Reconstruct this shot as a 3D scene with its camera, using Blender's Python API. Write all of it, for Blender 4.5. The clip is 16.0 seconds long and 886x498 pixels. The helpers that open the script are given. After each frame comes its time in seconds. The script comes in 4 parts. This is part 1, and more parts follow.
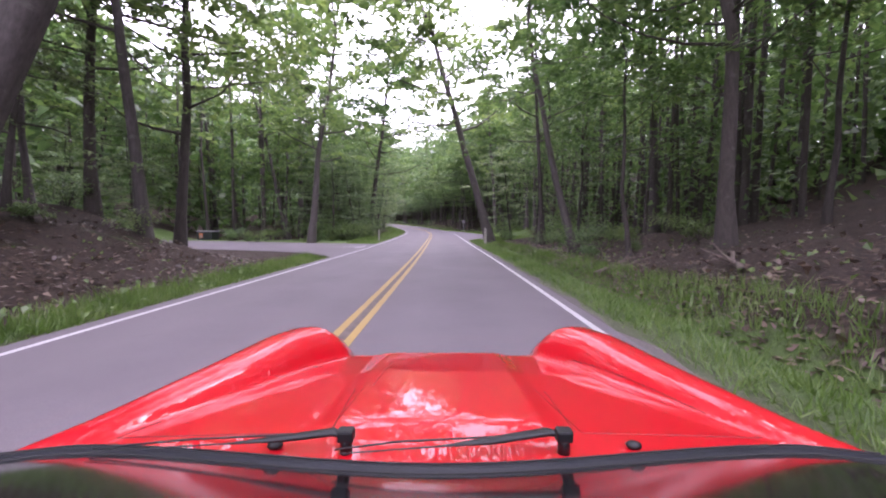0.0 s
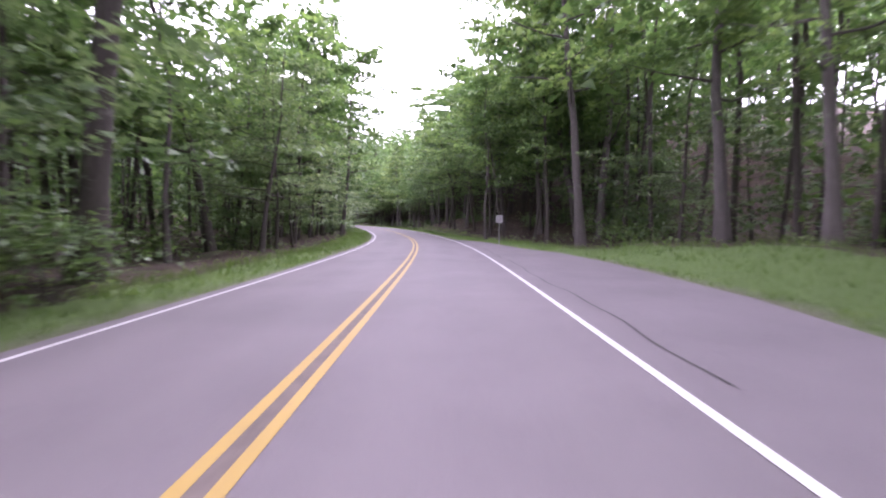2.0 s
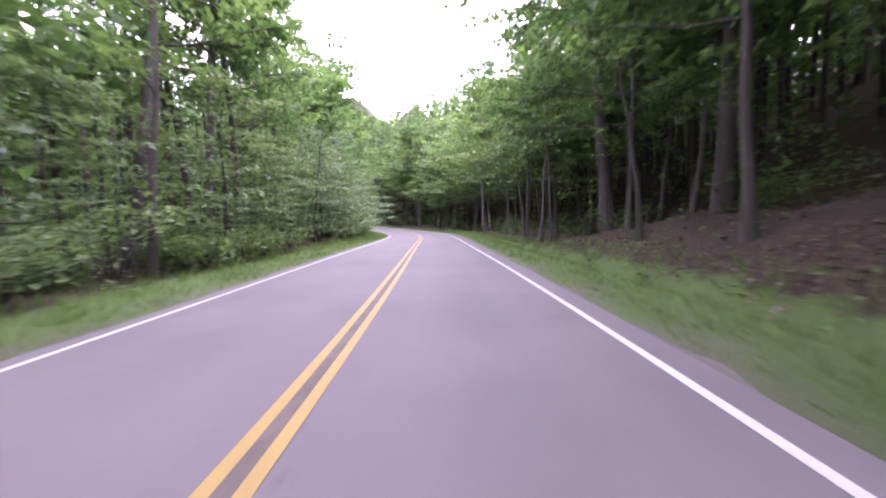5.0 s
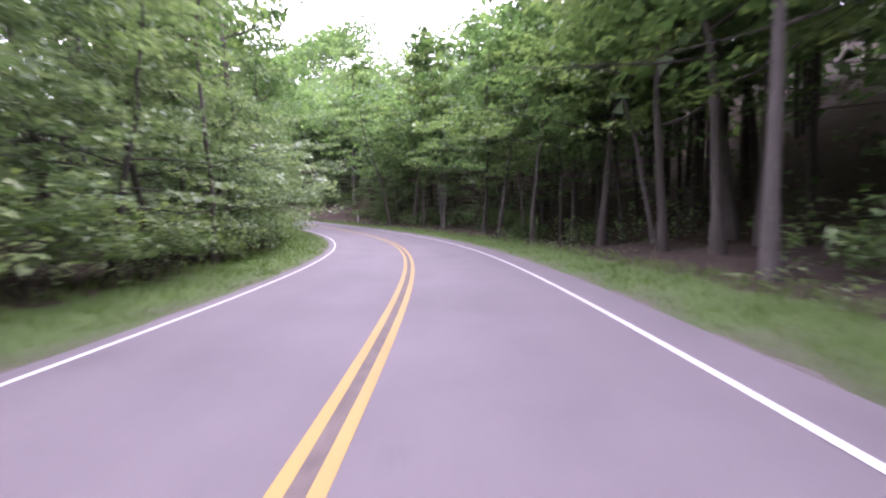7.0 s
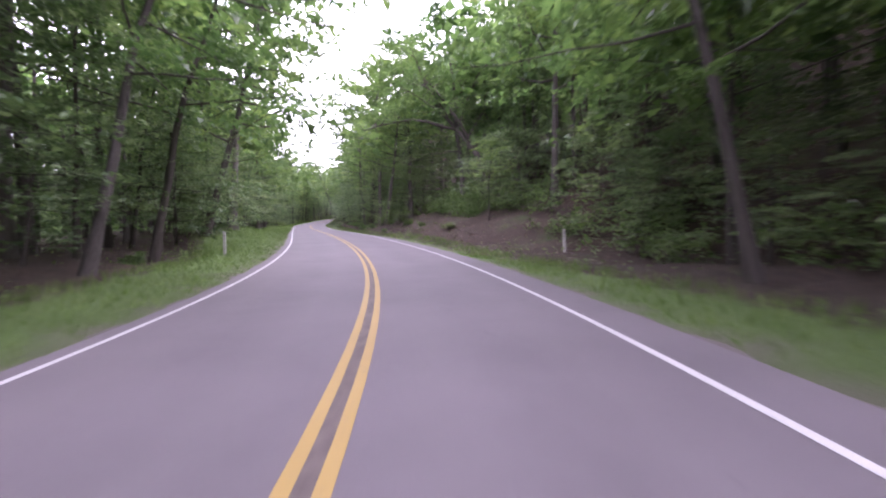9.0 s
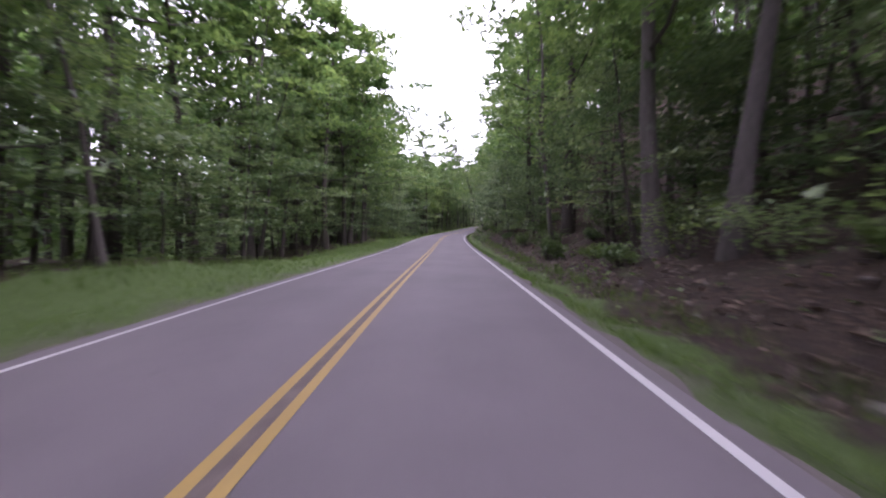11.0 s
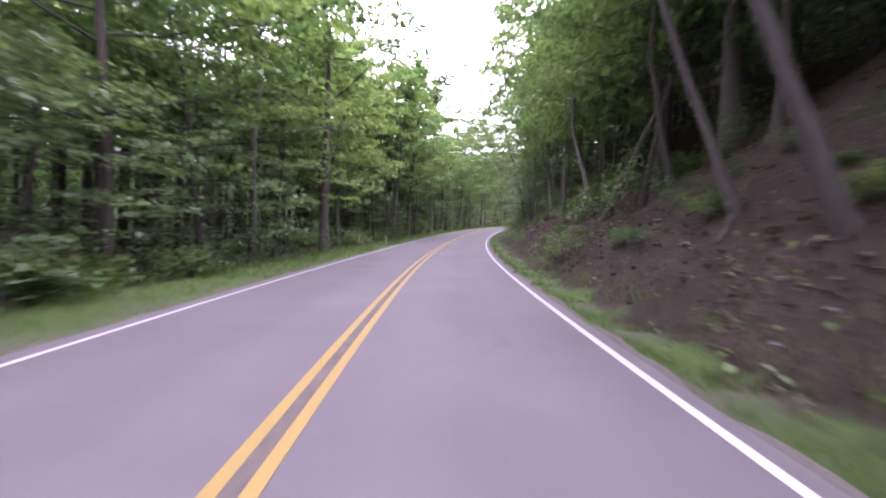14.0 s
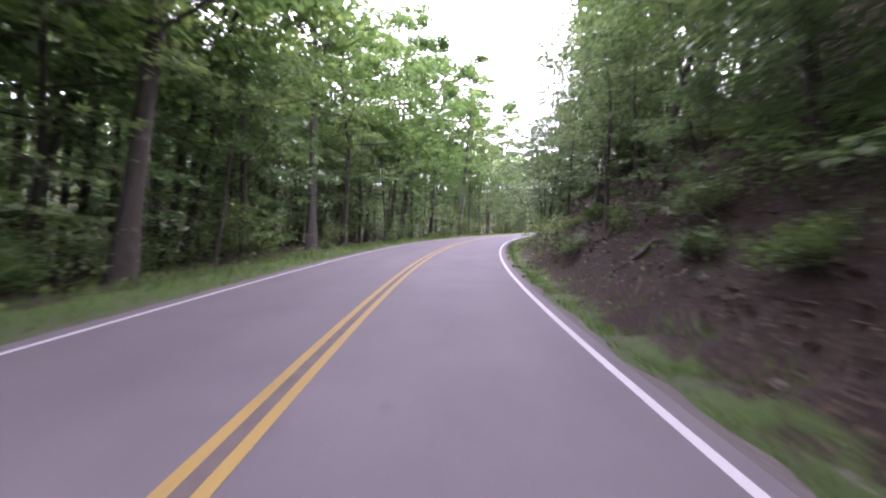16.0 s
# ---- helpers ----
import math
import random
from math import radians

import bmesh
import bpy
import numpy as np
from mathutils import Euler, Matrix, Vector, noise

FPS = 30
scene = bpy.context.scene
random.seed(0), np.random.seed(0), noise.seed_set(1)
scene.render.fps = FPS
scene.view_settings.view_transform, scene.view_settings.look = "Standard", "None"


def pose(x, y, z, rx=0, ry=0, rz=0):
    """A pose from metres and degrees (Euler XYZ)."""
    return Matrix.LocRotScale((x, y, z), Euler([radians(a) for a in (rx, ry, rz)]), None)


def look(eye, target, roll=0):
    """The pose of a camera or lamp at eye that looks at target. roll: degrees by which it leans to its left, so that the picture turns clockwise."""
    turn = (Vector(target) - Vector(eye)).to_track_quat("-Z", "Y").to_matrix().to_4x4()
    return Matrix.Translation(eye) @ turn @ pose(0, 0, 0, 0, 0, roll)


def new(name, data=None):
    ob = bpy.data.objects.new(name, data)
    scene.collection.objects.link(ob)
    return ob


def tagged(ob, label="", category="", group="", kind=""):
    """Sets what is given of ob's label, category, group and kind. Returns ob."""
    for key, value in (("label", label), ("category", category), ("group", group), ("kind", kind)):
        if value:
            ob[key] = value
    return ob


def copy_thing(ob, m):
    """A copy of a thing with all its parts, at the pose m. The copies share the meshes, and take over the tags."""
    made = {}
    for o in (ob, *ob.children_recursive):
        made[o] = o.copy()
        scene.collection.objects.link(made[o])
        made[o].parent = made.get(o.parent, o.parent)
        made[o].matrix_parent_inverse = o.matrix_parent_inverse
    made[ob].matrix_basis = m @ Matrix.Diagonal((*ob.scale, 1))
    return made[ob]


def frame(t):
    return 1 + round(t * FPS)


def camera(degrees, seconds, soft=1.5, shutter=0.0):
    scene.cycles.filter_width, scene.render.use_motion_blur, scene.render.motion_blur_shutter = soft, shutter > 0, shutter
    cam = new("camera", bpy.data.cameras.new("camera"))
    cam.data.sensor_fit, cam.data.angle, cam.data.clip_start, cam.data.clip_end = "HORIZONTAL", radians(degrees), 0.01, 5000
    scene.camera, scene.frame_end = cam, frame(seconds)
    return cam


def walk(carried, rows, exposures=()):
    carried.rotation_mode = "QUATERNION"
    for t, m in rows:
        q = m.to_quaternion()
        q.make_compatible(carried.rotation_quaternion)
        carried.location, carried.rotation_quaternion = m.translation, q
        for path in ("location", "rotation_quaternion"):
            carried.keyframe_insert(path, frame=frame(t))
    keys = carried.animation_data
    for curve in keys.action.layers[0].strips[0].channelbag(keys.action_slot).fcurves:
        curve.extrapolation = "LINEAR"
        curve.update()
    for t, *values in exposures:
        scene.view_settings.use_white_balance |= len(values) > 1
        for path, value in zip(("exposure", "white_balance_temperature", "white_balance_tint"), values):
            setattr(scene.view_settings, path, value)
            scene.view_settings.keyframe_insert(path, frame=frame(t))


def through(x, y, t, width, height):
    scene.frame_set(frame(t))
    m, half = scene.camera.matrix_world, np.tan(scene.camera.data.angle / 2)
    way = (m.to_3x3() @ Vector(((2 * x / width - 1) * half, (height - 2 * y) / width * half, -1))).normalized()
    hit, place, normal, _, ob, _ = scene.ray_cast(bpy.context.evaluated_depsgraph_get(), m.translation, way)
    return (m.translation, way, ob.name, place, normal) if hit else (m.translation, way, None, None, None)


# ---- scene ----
cam = camera(95.1, 16.0, soft=2.1, shutter=0.25)
PATH = [
    (0, 1.248, 0, 1.352, 86.43, -0.32, 0.67),
    (0.0333, 1.247, 0.13, 1.352, 86.43, -0.32, 0.67),
    (0.1, 1.228, 1.869, 1.35, 86.4, -0.4, 0.67),
    (0.5, 1.14, 9.313, 1.325, 86.38, -0.66, 0.88),
    (1, 1.034, 18.531, 1.28, 86.54, -0.24, 0.93),
    (1.5, 0.898, 27.649, 1.249, 87.07, -0.24, 1.2),
    (2, 0.822, 36.707, 1.25, 86.79, 0.36, 1.63),
    (2.5, 0.665, 45.799, 1.287, 87, -0.13, 2.57),
    (3, 0.201, 55.01, 1.346, 87.27, -0.22, 4.87),
    (3.5, -0.623, 64.363, 1.415, 87.39, 0.73, 7.54),
    (4, -1.959, 73.807, 1.507, 87.11, 1.43, 10.52),
    (4.5, -3.799, 83.272, 1.642, 87.11, 1.68, 12.8),
    (5, -6.069, 92.758, 1.819, 87.15, 1.47, 14.73),
    (5.5, -8.717, 102.247, 2.003, 87.05, 1.08, 16.05),
    (6, -11.56, 111.747, 2.159, 86.91, 0.76, 16.44),
    (6.5, -14.437, 121.275, 2.29, 86.85, 0.79, 16.88),
    (7, -17.452, 130.759, 2.419, 86.96, 1.16, 19.5),
    (7.5, -20.977, 139.977, 2.578, 87.21, 1.2, 24.12),
    (8, -25.276, 148.723, 2.809, 87.9, 1.79, 31.16),
    (8.5, -30.729, 156.709, 3.149, 89.04, 2.06, 39.54),
    (9, -37.483, 163.666, 3.638, 90.13, 1.4, 47.92),
    (9.5, -45.286, 169.618, 4.302, 90.65, 1.77, 56.22),
    (10, -53.934, 174.53, 5.11, 91.65, 1.17, 63.8),
    (10.5, -63.068, 178.715, 5.961, 91.8, 0.76, 67.79),
    (11, -72.478, 182.616, 6.774, 91.46, 0.55, 68.87),
    (11.5, -82.076, 186.529, 7.533, 91.02, 0.42, 68.55),
    (12, -91.831, 190.507, 8.258, 90.73, 0.26, 68.26),
    (12.5, -101.687, 194.453, 9, 90.87, -0.03, 68.25),
    (13, -111.478, 198.342, 9.826, 91.33, -0.45, 67.67),
    (13.5, -121.07, 202.198, 10.725, 91.7, -0.55, 66.23),
    (14, -130.285, 206.224, 11.625, 91.99, -0.73, 63.86),
    (14.5, -138.987, 210.721, 12.492, 92.03, 0.14, 62.56),
    (15, -147.421, 215.266, 13.36, 92.37, -0.04, 60.92),
    (15.5, -155.547, 219.972, 14.273, 92.66, -0.48, 58.54),
    (16, -163.307, 224.909, 15.247, 93.15, -1.44, 55.28),
]
EXPOSURE = [(0.0, 0.8), (0.5, 1.35), (1.0, 1.25), (1.5, 1.12), (2.0, 1.05), (3.0, 1.03), (4.0, 1.2), (6.5, 1.35), (7.0, 1.27), (8.0, 1.45), (8.5, 1.3), (9.0, 1.1), (9.5, 0.72), (10.0, 0.12), (10.5, 0.25), (12.5, 1.05), (13.0, 1.25), (13.5, 1.4), (14.5, 1.38), (16.0, 1.42)]
walk(cam, [(t, pose(*p)) for t, *p in PATH], [(t, e, 5950, 36) for t, e in EXPOSURE])

# ---- light: bright overcast sky, soft high sun ----
SUN_EL, SUN_ROT = radians(62), radians(200)
world = bpy.data.worlds.new("overcast_sky")
scene.world = world
world.use_nodes = True
wn = world.node_tree
sky = wn.nodes.new("ShaderNodeTexSky")
sky.sky_type, sky.sun_disc = "NISHITA", False
sky.sun_elevation, sky.sun_rotation = SUN_EL, SUN_ROT
cloud = wn.nodes.new("ShaderNodeMix")
cloud.data_type = "RGBA"
cloud.inputs[0].default_value = 0.85
cloud.inputs[7].default_value = (22.0, 21.4, 22.6, 1)
wn.links.new(sky.outputs[0], cloud.inputs[6])
wn.links.new(cloud.outputs[2], wn.nodes["Background"].inputs[0])
wn.nodes["Background"].inputs[1].default_value = 0.15
sun = new("sun", bpy.data.lights.new("sun", "SUN"))
sun.data.energy, sun.data.angle, sun.data.color = 1.5, radians(25), (1.0, 0.96, 0.9)
sun.matrix_world = look((0, 0, 60), (-25, -35, 0))

# ---- materials ----


def material(name, rough=0.8, metal=0.0, coat=0.0):
    m = bpy.data.materials.new(name)
    m.use_nodes = True
    b = m.node_tree.nodes["Principled BSDF"]
    b.inputs["Roughness"].default_value = rough
    b.inputs["Metallic"].default_value = metal
    b.inputs["Coat Weight"].default_value = coat
    return m, m.node_tree, b


def node(nt, kind, **inputs):
    n = nt.nodes.new("ShaderNode" + kind)
    for key, value in inputs.items():
        n.inputs[key.replace("_", " ")].default_value = value
    return n


def noise_tex(nt, vector, scale, detail=4.0, rough=0.6):
    n = node(nt, "TexNoise", Scale=scale, Detail=detail, Roughness=rough)
    nt.links.new(vector, n.inputs["Vector"])
    return n.outputs[0]


def ramp(nt, fac, *stops):
    r = nt.nodes.new("ShaderNodeValToRGB")
    e = r.color_ramp.elements
    while len(e) < len(stops):
        e.new(0.5)
    for el, (at, colour) in zip(e, stops):
        el.position, el.color = at, (*colour, 1)
    nt.links.new(fac, r.inputs[0])
    return r.outputs[0]


def blend(nt, fac, a, b, how="MIX"):
    m = nt.nodes.new("ShaderNodeMix")
    m.data_type, m.blend_type = "RGBA", how
    for sock, v in ((m.inputs[0], fac), (m.inputs[6], a), (m.inputs[7], b)):
        if hasattr(v, "is_output"):
            nt.links.new(v, sock)
        else:
            sock.default_value = v if isinstance(v, (int, float)) else (*v, 1)
    return m.outputs[2]


def bump(nt, b, height, strength, distance=0.02):
    n = node(nt, "Bump", Strength=strength, Distance=distance)
    nt.links.new(height, n.inputs["Height"])
    nt.links.new(n.outputs[0], b.inputs["Normal"])


def coords(nt, scale=(1, 1, 1), kind="Object"):
    c = nt.nodes.new("ShaderNodeTexCoord")
    m = nt.nodes.new("ShaderNodeMapping")
    m.inputs["Scale"].default_value = scale
    nt.links.new(c.outputs[kind], m.inputs[0])
    return m.outputs[0]


def asphalt_material():
    m, nt, b = material("asphalt", 0.75)
    v = coords(nt)
    grain = noise_tex(nt, v, 140, 2)
    patch = noise_tex(nt, v, 0.45, 5)
    base = ramp(nt, grain, (0.3, (0.086, 0.073, 0.081)), (0.7, (0.184, 0.158, 0.174)))
    base = blend(nt, 0.5, base, ramp(nt, patch, (0.3, (0.097, 0.083, 0.092)), (0.75, (0.178, 0.152, 0.168))))
    # wheel tracks, polished a little lighter along the lanes
    at = nt.nodes.new("ShaderNodeAttribute")
    at.attribute_name = "track"
    base = blend(nt, at.outputs["Fac"], base, (0.163, 0.142, 0.151))
    spots = noise_tex(nt, v, 1.8, 6, 0.75)
    base = blend(nt, ramp(nt, spots, (0.62, (0, 0, 0)), (0.72, (0.4, 0.4, 0.4))), base, (0.07, 0.062, 0.068))
    nt.links.new(base, b.inputs["Base Color"])
    bump(nt, b, grain, 0.35, 0.006)
    return m


def paint_material(name, colour, under=(0.17, 0.16, 0.165)):
    m, nt, b = material(name, 0.6)
    v = coords(nt)
    wear = ramp(nt, noise_tex(nt, v, 14, 8, 0.8), (0.56, (0, 0, 0)), (0.72, (0.75, 0.75, 0.75)))
    grime = noise_tex(nt, v, 0.9, 3)
    c = blend(nt, ramp(nt, grime, (0.35, (0, 0, 0)), (0.75, (0.3, 0.3, 0.3))), colour, tuple(x * 0.6 for x in colour))
    nt.links.new(blend(nt, wear, c, under), b.inputs["Base Color"])
    return m


def ground_material():
    m, nt, b = material("forest_floor", 0.95)
    v = coords(nt)
    vor = nt.nodes.new("ShaderNodeTexVoronoi")
    vor.inputs["Scale"].default_value = 20
    vor.inputs["Randomness"].default_value = 1
    nt.links.new(v, vor.inputs["Vector"])
    sep = nt.nodes.new("ShaderNodeSeparateColor")
    nt.links.new(vor.outputs["Color"], sep.inputs[0])
    litter = ramp(nt, sep.outputs[0], (0.0, (0.015, 0.009, 0.007)), (0.45, (0.038, 0.022, 0.015)), (0.8, (0.07, 0.043, 0.03)), (1.0, (0.14, 0.096, 0.072)))
    soil = ramp(nt, noise_tex(nt, v, 3.5, 8, 0.7), (0.3, (0.02, 0.0125, 0.0095)), (0.7, (0.066, 0.042, 0.031)))
    brown = blend(nt, ramp(nt, noise_tex(nt, v, 0.5, 4), (0.4, (0, 0, 0)), (0.6, (1, 1, 1))), litter, soil)
    moss = ramp(nt, noise_tex(nt, v, 6, 6), (0.3, (0.03, 0.055, 0.016)), (0.7, (0.09, 0.135, 0.04)))
    patches = ramp(nt, noise_tex(nt, v, 0.35, 5, 0.7), (0.58, (0, 0, 0)), (0.68, (0.7, 0.7, 0.7)))
    mixed = blend(nt, patches, brown, moss)
    at = nt.nodes.new("ShaderNodeAttribute")
    at.attribute_name = "cover"
    sep2 = nt.nodes.new("ShaderNodeSeparateColor")
    nt.links.new(at.outputs["Color"], sep2.inputs[0])
    edge = nt.nodes.new("ShaderNodeMath")
    edge.operation = "MULTIPLY_ADD"
    nt.links.new(noise_tex(nt, v, 1.3, 5, 0.7), edge.inputs[0])
    edge.inputs[1].default_value = 1.2
    edge.inputs[2].default_value = -0.6
    add = nt.nodes.new("ShaderNodeMath")
    add.use_clamp = True
    nt.links.new(edge.outputs[0], add.inputs[0])
    nt.links.new(sep2.outputs[0], add.inputs[1])
    green = ramp(nt, add.outputs[0], (0.4, (0, 0, 0)), (0.6, (1, 1, 1)))
    grass = ramp(nt, noise_tex(nt, v, 22, 6, 0.7), (0.25, (0.05, 0.083, 0.02)), (0.6, (0.105, 0.172, 0.042)), (0.85, (0.165, 0.21, 0.078)))
    base = blend(nt, green, mixed, grass)
    gravel = ramp(nt, noise_tex(nt, v, 45, 4, 0.7), (0.3, (0.09, 0.075, 0.065)), (0.7, (0.24, 0.2, 0.18)))
    base = blend(nt, sep2.outputs[1], base, gravel)
    nt.links.new(base, b.inputs["Base Color"])
    bump(nt, b, noise_tex(nt, v, 11, 8, 0.8), 0.9, 0.09)
    return m


def bark_material(name, dark, light):
    m, nt, b = material(name, 0.95)
    v = coords(nt, (1, 1, 0.22))
    ridges = noise_tex(nt, v, 16, 8, 0.75)
    c = ramp(nt, ridges, (0.3, dark), (0.7, light))
    info = nt.nodes.new("ShaderNodeObjectInfo")
    c = blend(nt, 0.35, c, ramp(nt, info.outputs["Random"], (0.0, dark), (1.0, light)))
    lichen = noise_tex(nt, coords(nt), 2.2, 6, 0.7)
    c = blend(nt, ramp(nt, lichen, (0.58, (0, 0, 0)), (0.72, (0.5, 0.5, 0.5))), c, (0.2, 0.21, 0.17))
    nt.links.new(c, b.inputs["Base Color"])
    bump(nt, b, ridges, 0.9, 0.03)
    return m


def leaf_material(name, dark, mid, light, through):
    m, nt, b = material(name, 0.4)
    b.inputs["Specular IOR Level"].default_value = 0.65
    geo = nt.nodes.new("ShaderNodeNewGeometry")
    info = nt.nodes.new("ShaderNodeObjectInfo")
    clump = noise_tex(nt, coords(nt), 0.9, 3)
    mixed = nt.nodes.new("ShaderNodeMix")
    mixed.inputs[0].default_value = 0.5
    nt.links.new(geo.outputs["Random Per Island"], mixed.inputs[2])
    nt.links.new(ramp(nt, clump, (0.34, (0, 0, 0)), (0.66, (1, 1, 1))), mixed.inputs[3])
    c = ramp(nt, mixed.outputs[0], (0.1, dark), (0.5, mid), (0.9, light))
    hue = node(nt, "HueSaturation", Saturation=1.0)
    r = nt.nodes.new("ShaderNodeMapRange")
    r.inputs[3].default_value, r.inputs[4].default_value = 0.475, 0.515
    nt.links.new(info.outputs["Random"], r.inputs[0])
    nt.links.new(r.outputs[0], hue.inputs["Hue"])
    r2 = nt.nodes.new("ShaderNodeMapRange")
    r2.inputs[3].default_value, r2.inputs[4].default_value = 1.2, 0.8
    nt.links.new(info.outputs["Random"], r2.inputs[0])
    nt.links.new(r2.outputs[0], hue.inputs["Value"])
    nt.links.new(c, hue.inputs["Color"])
    nt.links.new(hue.outputs[0], b.inputs["Base Color"])
    tr = nt.nodes.new("ShaderNodeBsdfTranslucent")
    nt.links.new(blend(nt, 1.0, hue.outputs[0], (1.2, 1.28, 0.78), "MULTIPLY"), tr.inputs[0])
    mix = nt.nodes.new("ShaderNodeMixShader")
    mix.inputs[0].default_value = through
    nt.links.new(b.outputs[0], mix.inputs[1])
    nt.links.new(tr.outputs[0], mix.inputs[2])
    nt.links.new(mix.outputs[0], nt.nodes["Material Output"].inputs[0])
    return m


def plain_material(name, colour, rough=0.6, metal=0.0, vary=0.25, scale=8.0, coat=0.0):
    m, nt, b = material(name, rough, metal, coat)
    n = noise_tex(nt, coords(nt), scale, 6, 0.7)
    nt.links.new(ramp(nt, n, (0.3, tuple(x * (1 - vary) for x in colour)), (0.7, tuple(min(1, x * (1 + vary)) for x in colour))), b.inputs["Base Color"])
    bump(nt, b, n, 0.15, 0.01)
    return m


ASPHALT = asphalt_material()
WHITE = paint_material("white_road_paint", (0.54, 0.52, 0.53), (0.12, 0.11, 0.12))
STAIN = plain_material("oil_stained_asphalt", (0.12, 0.095, 0.09), 0.8, vary=0.35, scale=5)
TAR = plain_material("tarred_crack", (0.035, 0.03, 0.032), 0.7, vary=0.3, scale=9)
GRAVEL = plain_material("shoulder_gravel", (0.115, 0.1, 0.093), 0.95, vary=0.6, scale=38)
YELLOW = paint_material("yellow_road_paint", (0.37, 0.245, 0.07), (0.12, 0.11, 0.12))
GROUND = ground_material()
BARK_GREY = bark_material("grey_bark", (0.042, 0.036, 0.034), (0.15, 0.13, 0.125))
BARK_DARK = bark_material("dark_bark", (0.024, 0.02, 0.018), (0.095, 0.08, 0.072))
LEAF_HIGH = leaf_material("canopy_leaves", (0.06, 0.108, 0.046), (0.118, 0.192, 0.08), (0.215, 0.305, 0.125), 0.54)
LEAF_LOW = leaf_material("understorey_leaves", (0.072, 0.12, 0.06), (0.14, 0.208, 0.108), (0.245, 0.315, 0.185), 0.42)
LEAF_BUSH = leaf_material("bush_leaves", (0.07, 0.122, 0.042), (0.13, 0.205, 0.075), (0.22, 0.3, 0.13), 0.4)
GRASS = leaf_material("grass_blades", (0.075, 0.135, 0.025), (0.14, 0.225, 0.05), (0.23, 0.29, 0.11), 0.4)
LITTER = leaf_material("dead_leaves", (0.045, 0.03, 0.022), (0.1, 0.068, 0.048), (0.22, 0.165, 0.125), 0.1)
WOOD = plain_material("weathered_wood", (0.36, 0.33, 0.3), 0.85, vary=0.4, scale=14)
STONE = plain_material("grey_stone", (0.14, 0.122, 0.115), 0.9, vary=0.4, scale=12)
DEADWOOD = plain_material("dead_wood", (0.13, 0.1, 0.085), 0.9, vary=0.5, scale=10)
SIGN_FACE = plain_material("sign_paint", (0.3, 0.28, 0.3), 0.5, vary=0.12)
SIGN_BAR = plain_material("sign_writing", (0.2, 0.185, 0.195), 0.6, vary=0.2)
STEEL = plain_material("galvanised_steel", (0.33, 0.33, 0.34), 0.5, 0.8)
POST_WHITE = plain_material("white_post_paint", (0.47, 0.45, 0.44), 0.6, vary=0.2, scale=20)
BIN_DARK = plain_material("dark_bin_paint", (0.03, 0.035, 0.035), 0.6, vary=0.4)
BIN_LID = plain_material("grey_bin_lid", (0.3, 0.29, 0.3), 0.6)
BIN_LABEL = plain_material("orange_label", (0.6, 0.2, 0.1), 0.6)
RED, _rt, _rb = material("red_car_paint", 0.5, 0.0, 1.0)
_rb.inputs["Specular IOR Level"].default_value = 0.15
_rb.inputs["Coat Roughness"].default_value = 0.03
_rt.links.new(ramp(_rt, noise_tex(_rt, coords(_rt), 900, 2), (0.3, (0.48, 0.004, 0.01)), (0.7, (0.55, 0.007, 0.014))), _rb.inputs["Base Color"])
BLACK = plain_material("black_plastic", (0.005, 0.005, 0.006), 0.5, vary=0.3)
# for real panel gaps, and for bonnet creases drawn in as dark lines
BODY_LINE = plain_material("seam_and_crease_red", (0.1, 0.004, 0.006), 0.5)
SEAL = plain_material("cowl_rubber", (0.006, 0.007, 0.013), 0.5, vary=0.4, scale=20)
RUBBER = plain_material("tyre_rubber", (0.02, 0.02, 0.02), 0.85)
CHROME = plain_material("polished_metal", (0.6, 0.6, 0.62), 0.2, 1.0, vary=0.05)
GLASS, _gt, _gb = material("tinted_windscreen", 0.09)
_gb.inputs["Base Color"].default_value = (0.008, 0.009, 0.01, 1)
_gb.inputs["Specular IOR Level"].default_value = 0.7

# ---- the road's line: curvature and grade along its length ----
KNOTS = [0, 0, 0, -0.001, -0.00219, -0.00071, 0.00092, 0.00105, -0.00025, 0.00155, 0.00486, 0.00607, 0.00445, 0.00402, 0.00137, -0.00055, 0.00292, 0.00936,
         0.01624, 0.01774, 0.01648, 0.00986, 0.00331, -0.00037, -0.00045, 0.00039, -0.00085, -0.00079, -0.00367, -0.00422, -0.004, -0.00433, -0.00676,
         -0.00966, -0.01059, -0.01057, -0.01006, -0.00924, -0.00827, -0.00726, -0.006, -0.004, -0.002]
GRADE = [0, 0, -0.001827, -0.000271, 0.000472, 8.4e-05, 0.000531, -0.000341, 0.000146, 0.001204, 0.001801, -0.000547, -0.000359, 0.001013, -0.000184,
         0.000817, 0.000881, -0.000443, 0.000125, 5.6e-05, 4.4e-05, 0, 0]
START = -63.0


def glide(xk, yk, x):
    xk, yk = np.asarray(xk, float), np.asarray(yk, float)
    m = np.gradient(yk, xk)
    j = np.clip(np.searchsorted(xk, x) - 1, 0, len(xk) - 2)
    h = xk[j + 1] - xk[j]
    u = np.clip((x - xk[j]) / h, 0, 1)
    return (2 * u**3 - 3 * u**2 + 1) * yk[j] + (u**3 - 2 * u**2 + u) * h * m[j] + (3 * u**2 - 2 * u**3) * yk[j + 1] + (u**3 - u**2) * h * m[j + 1]


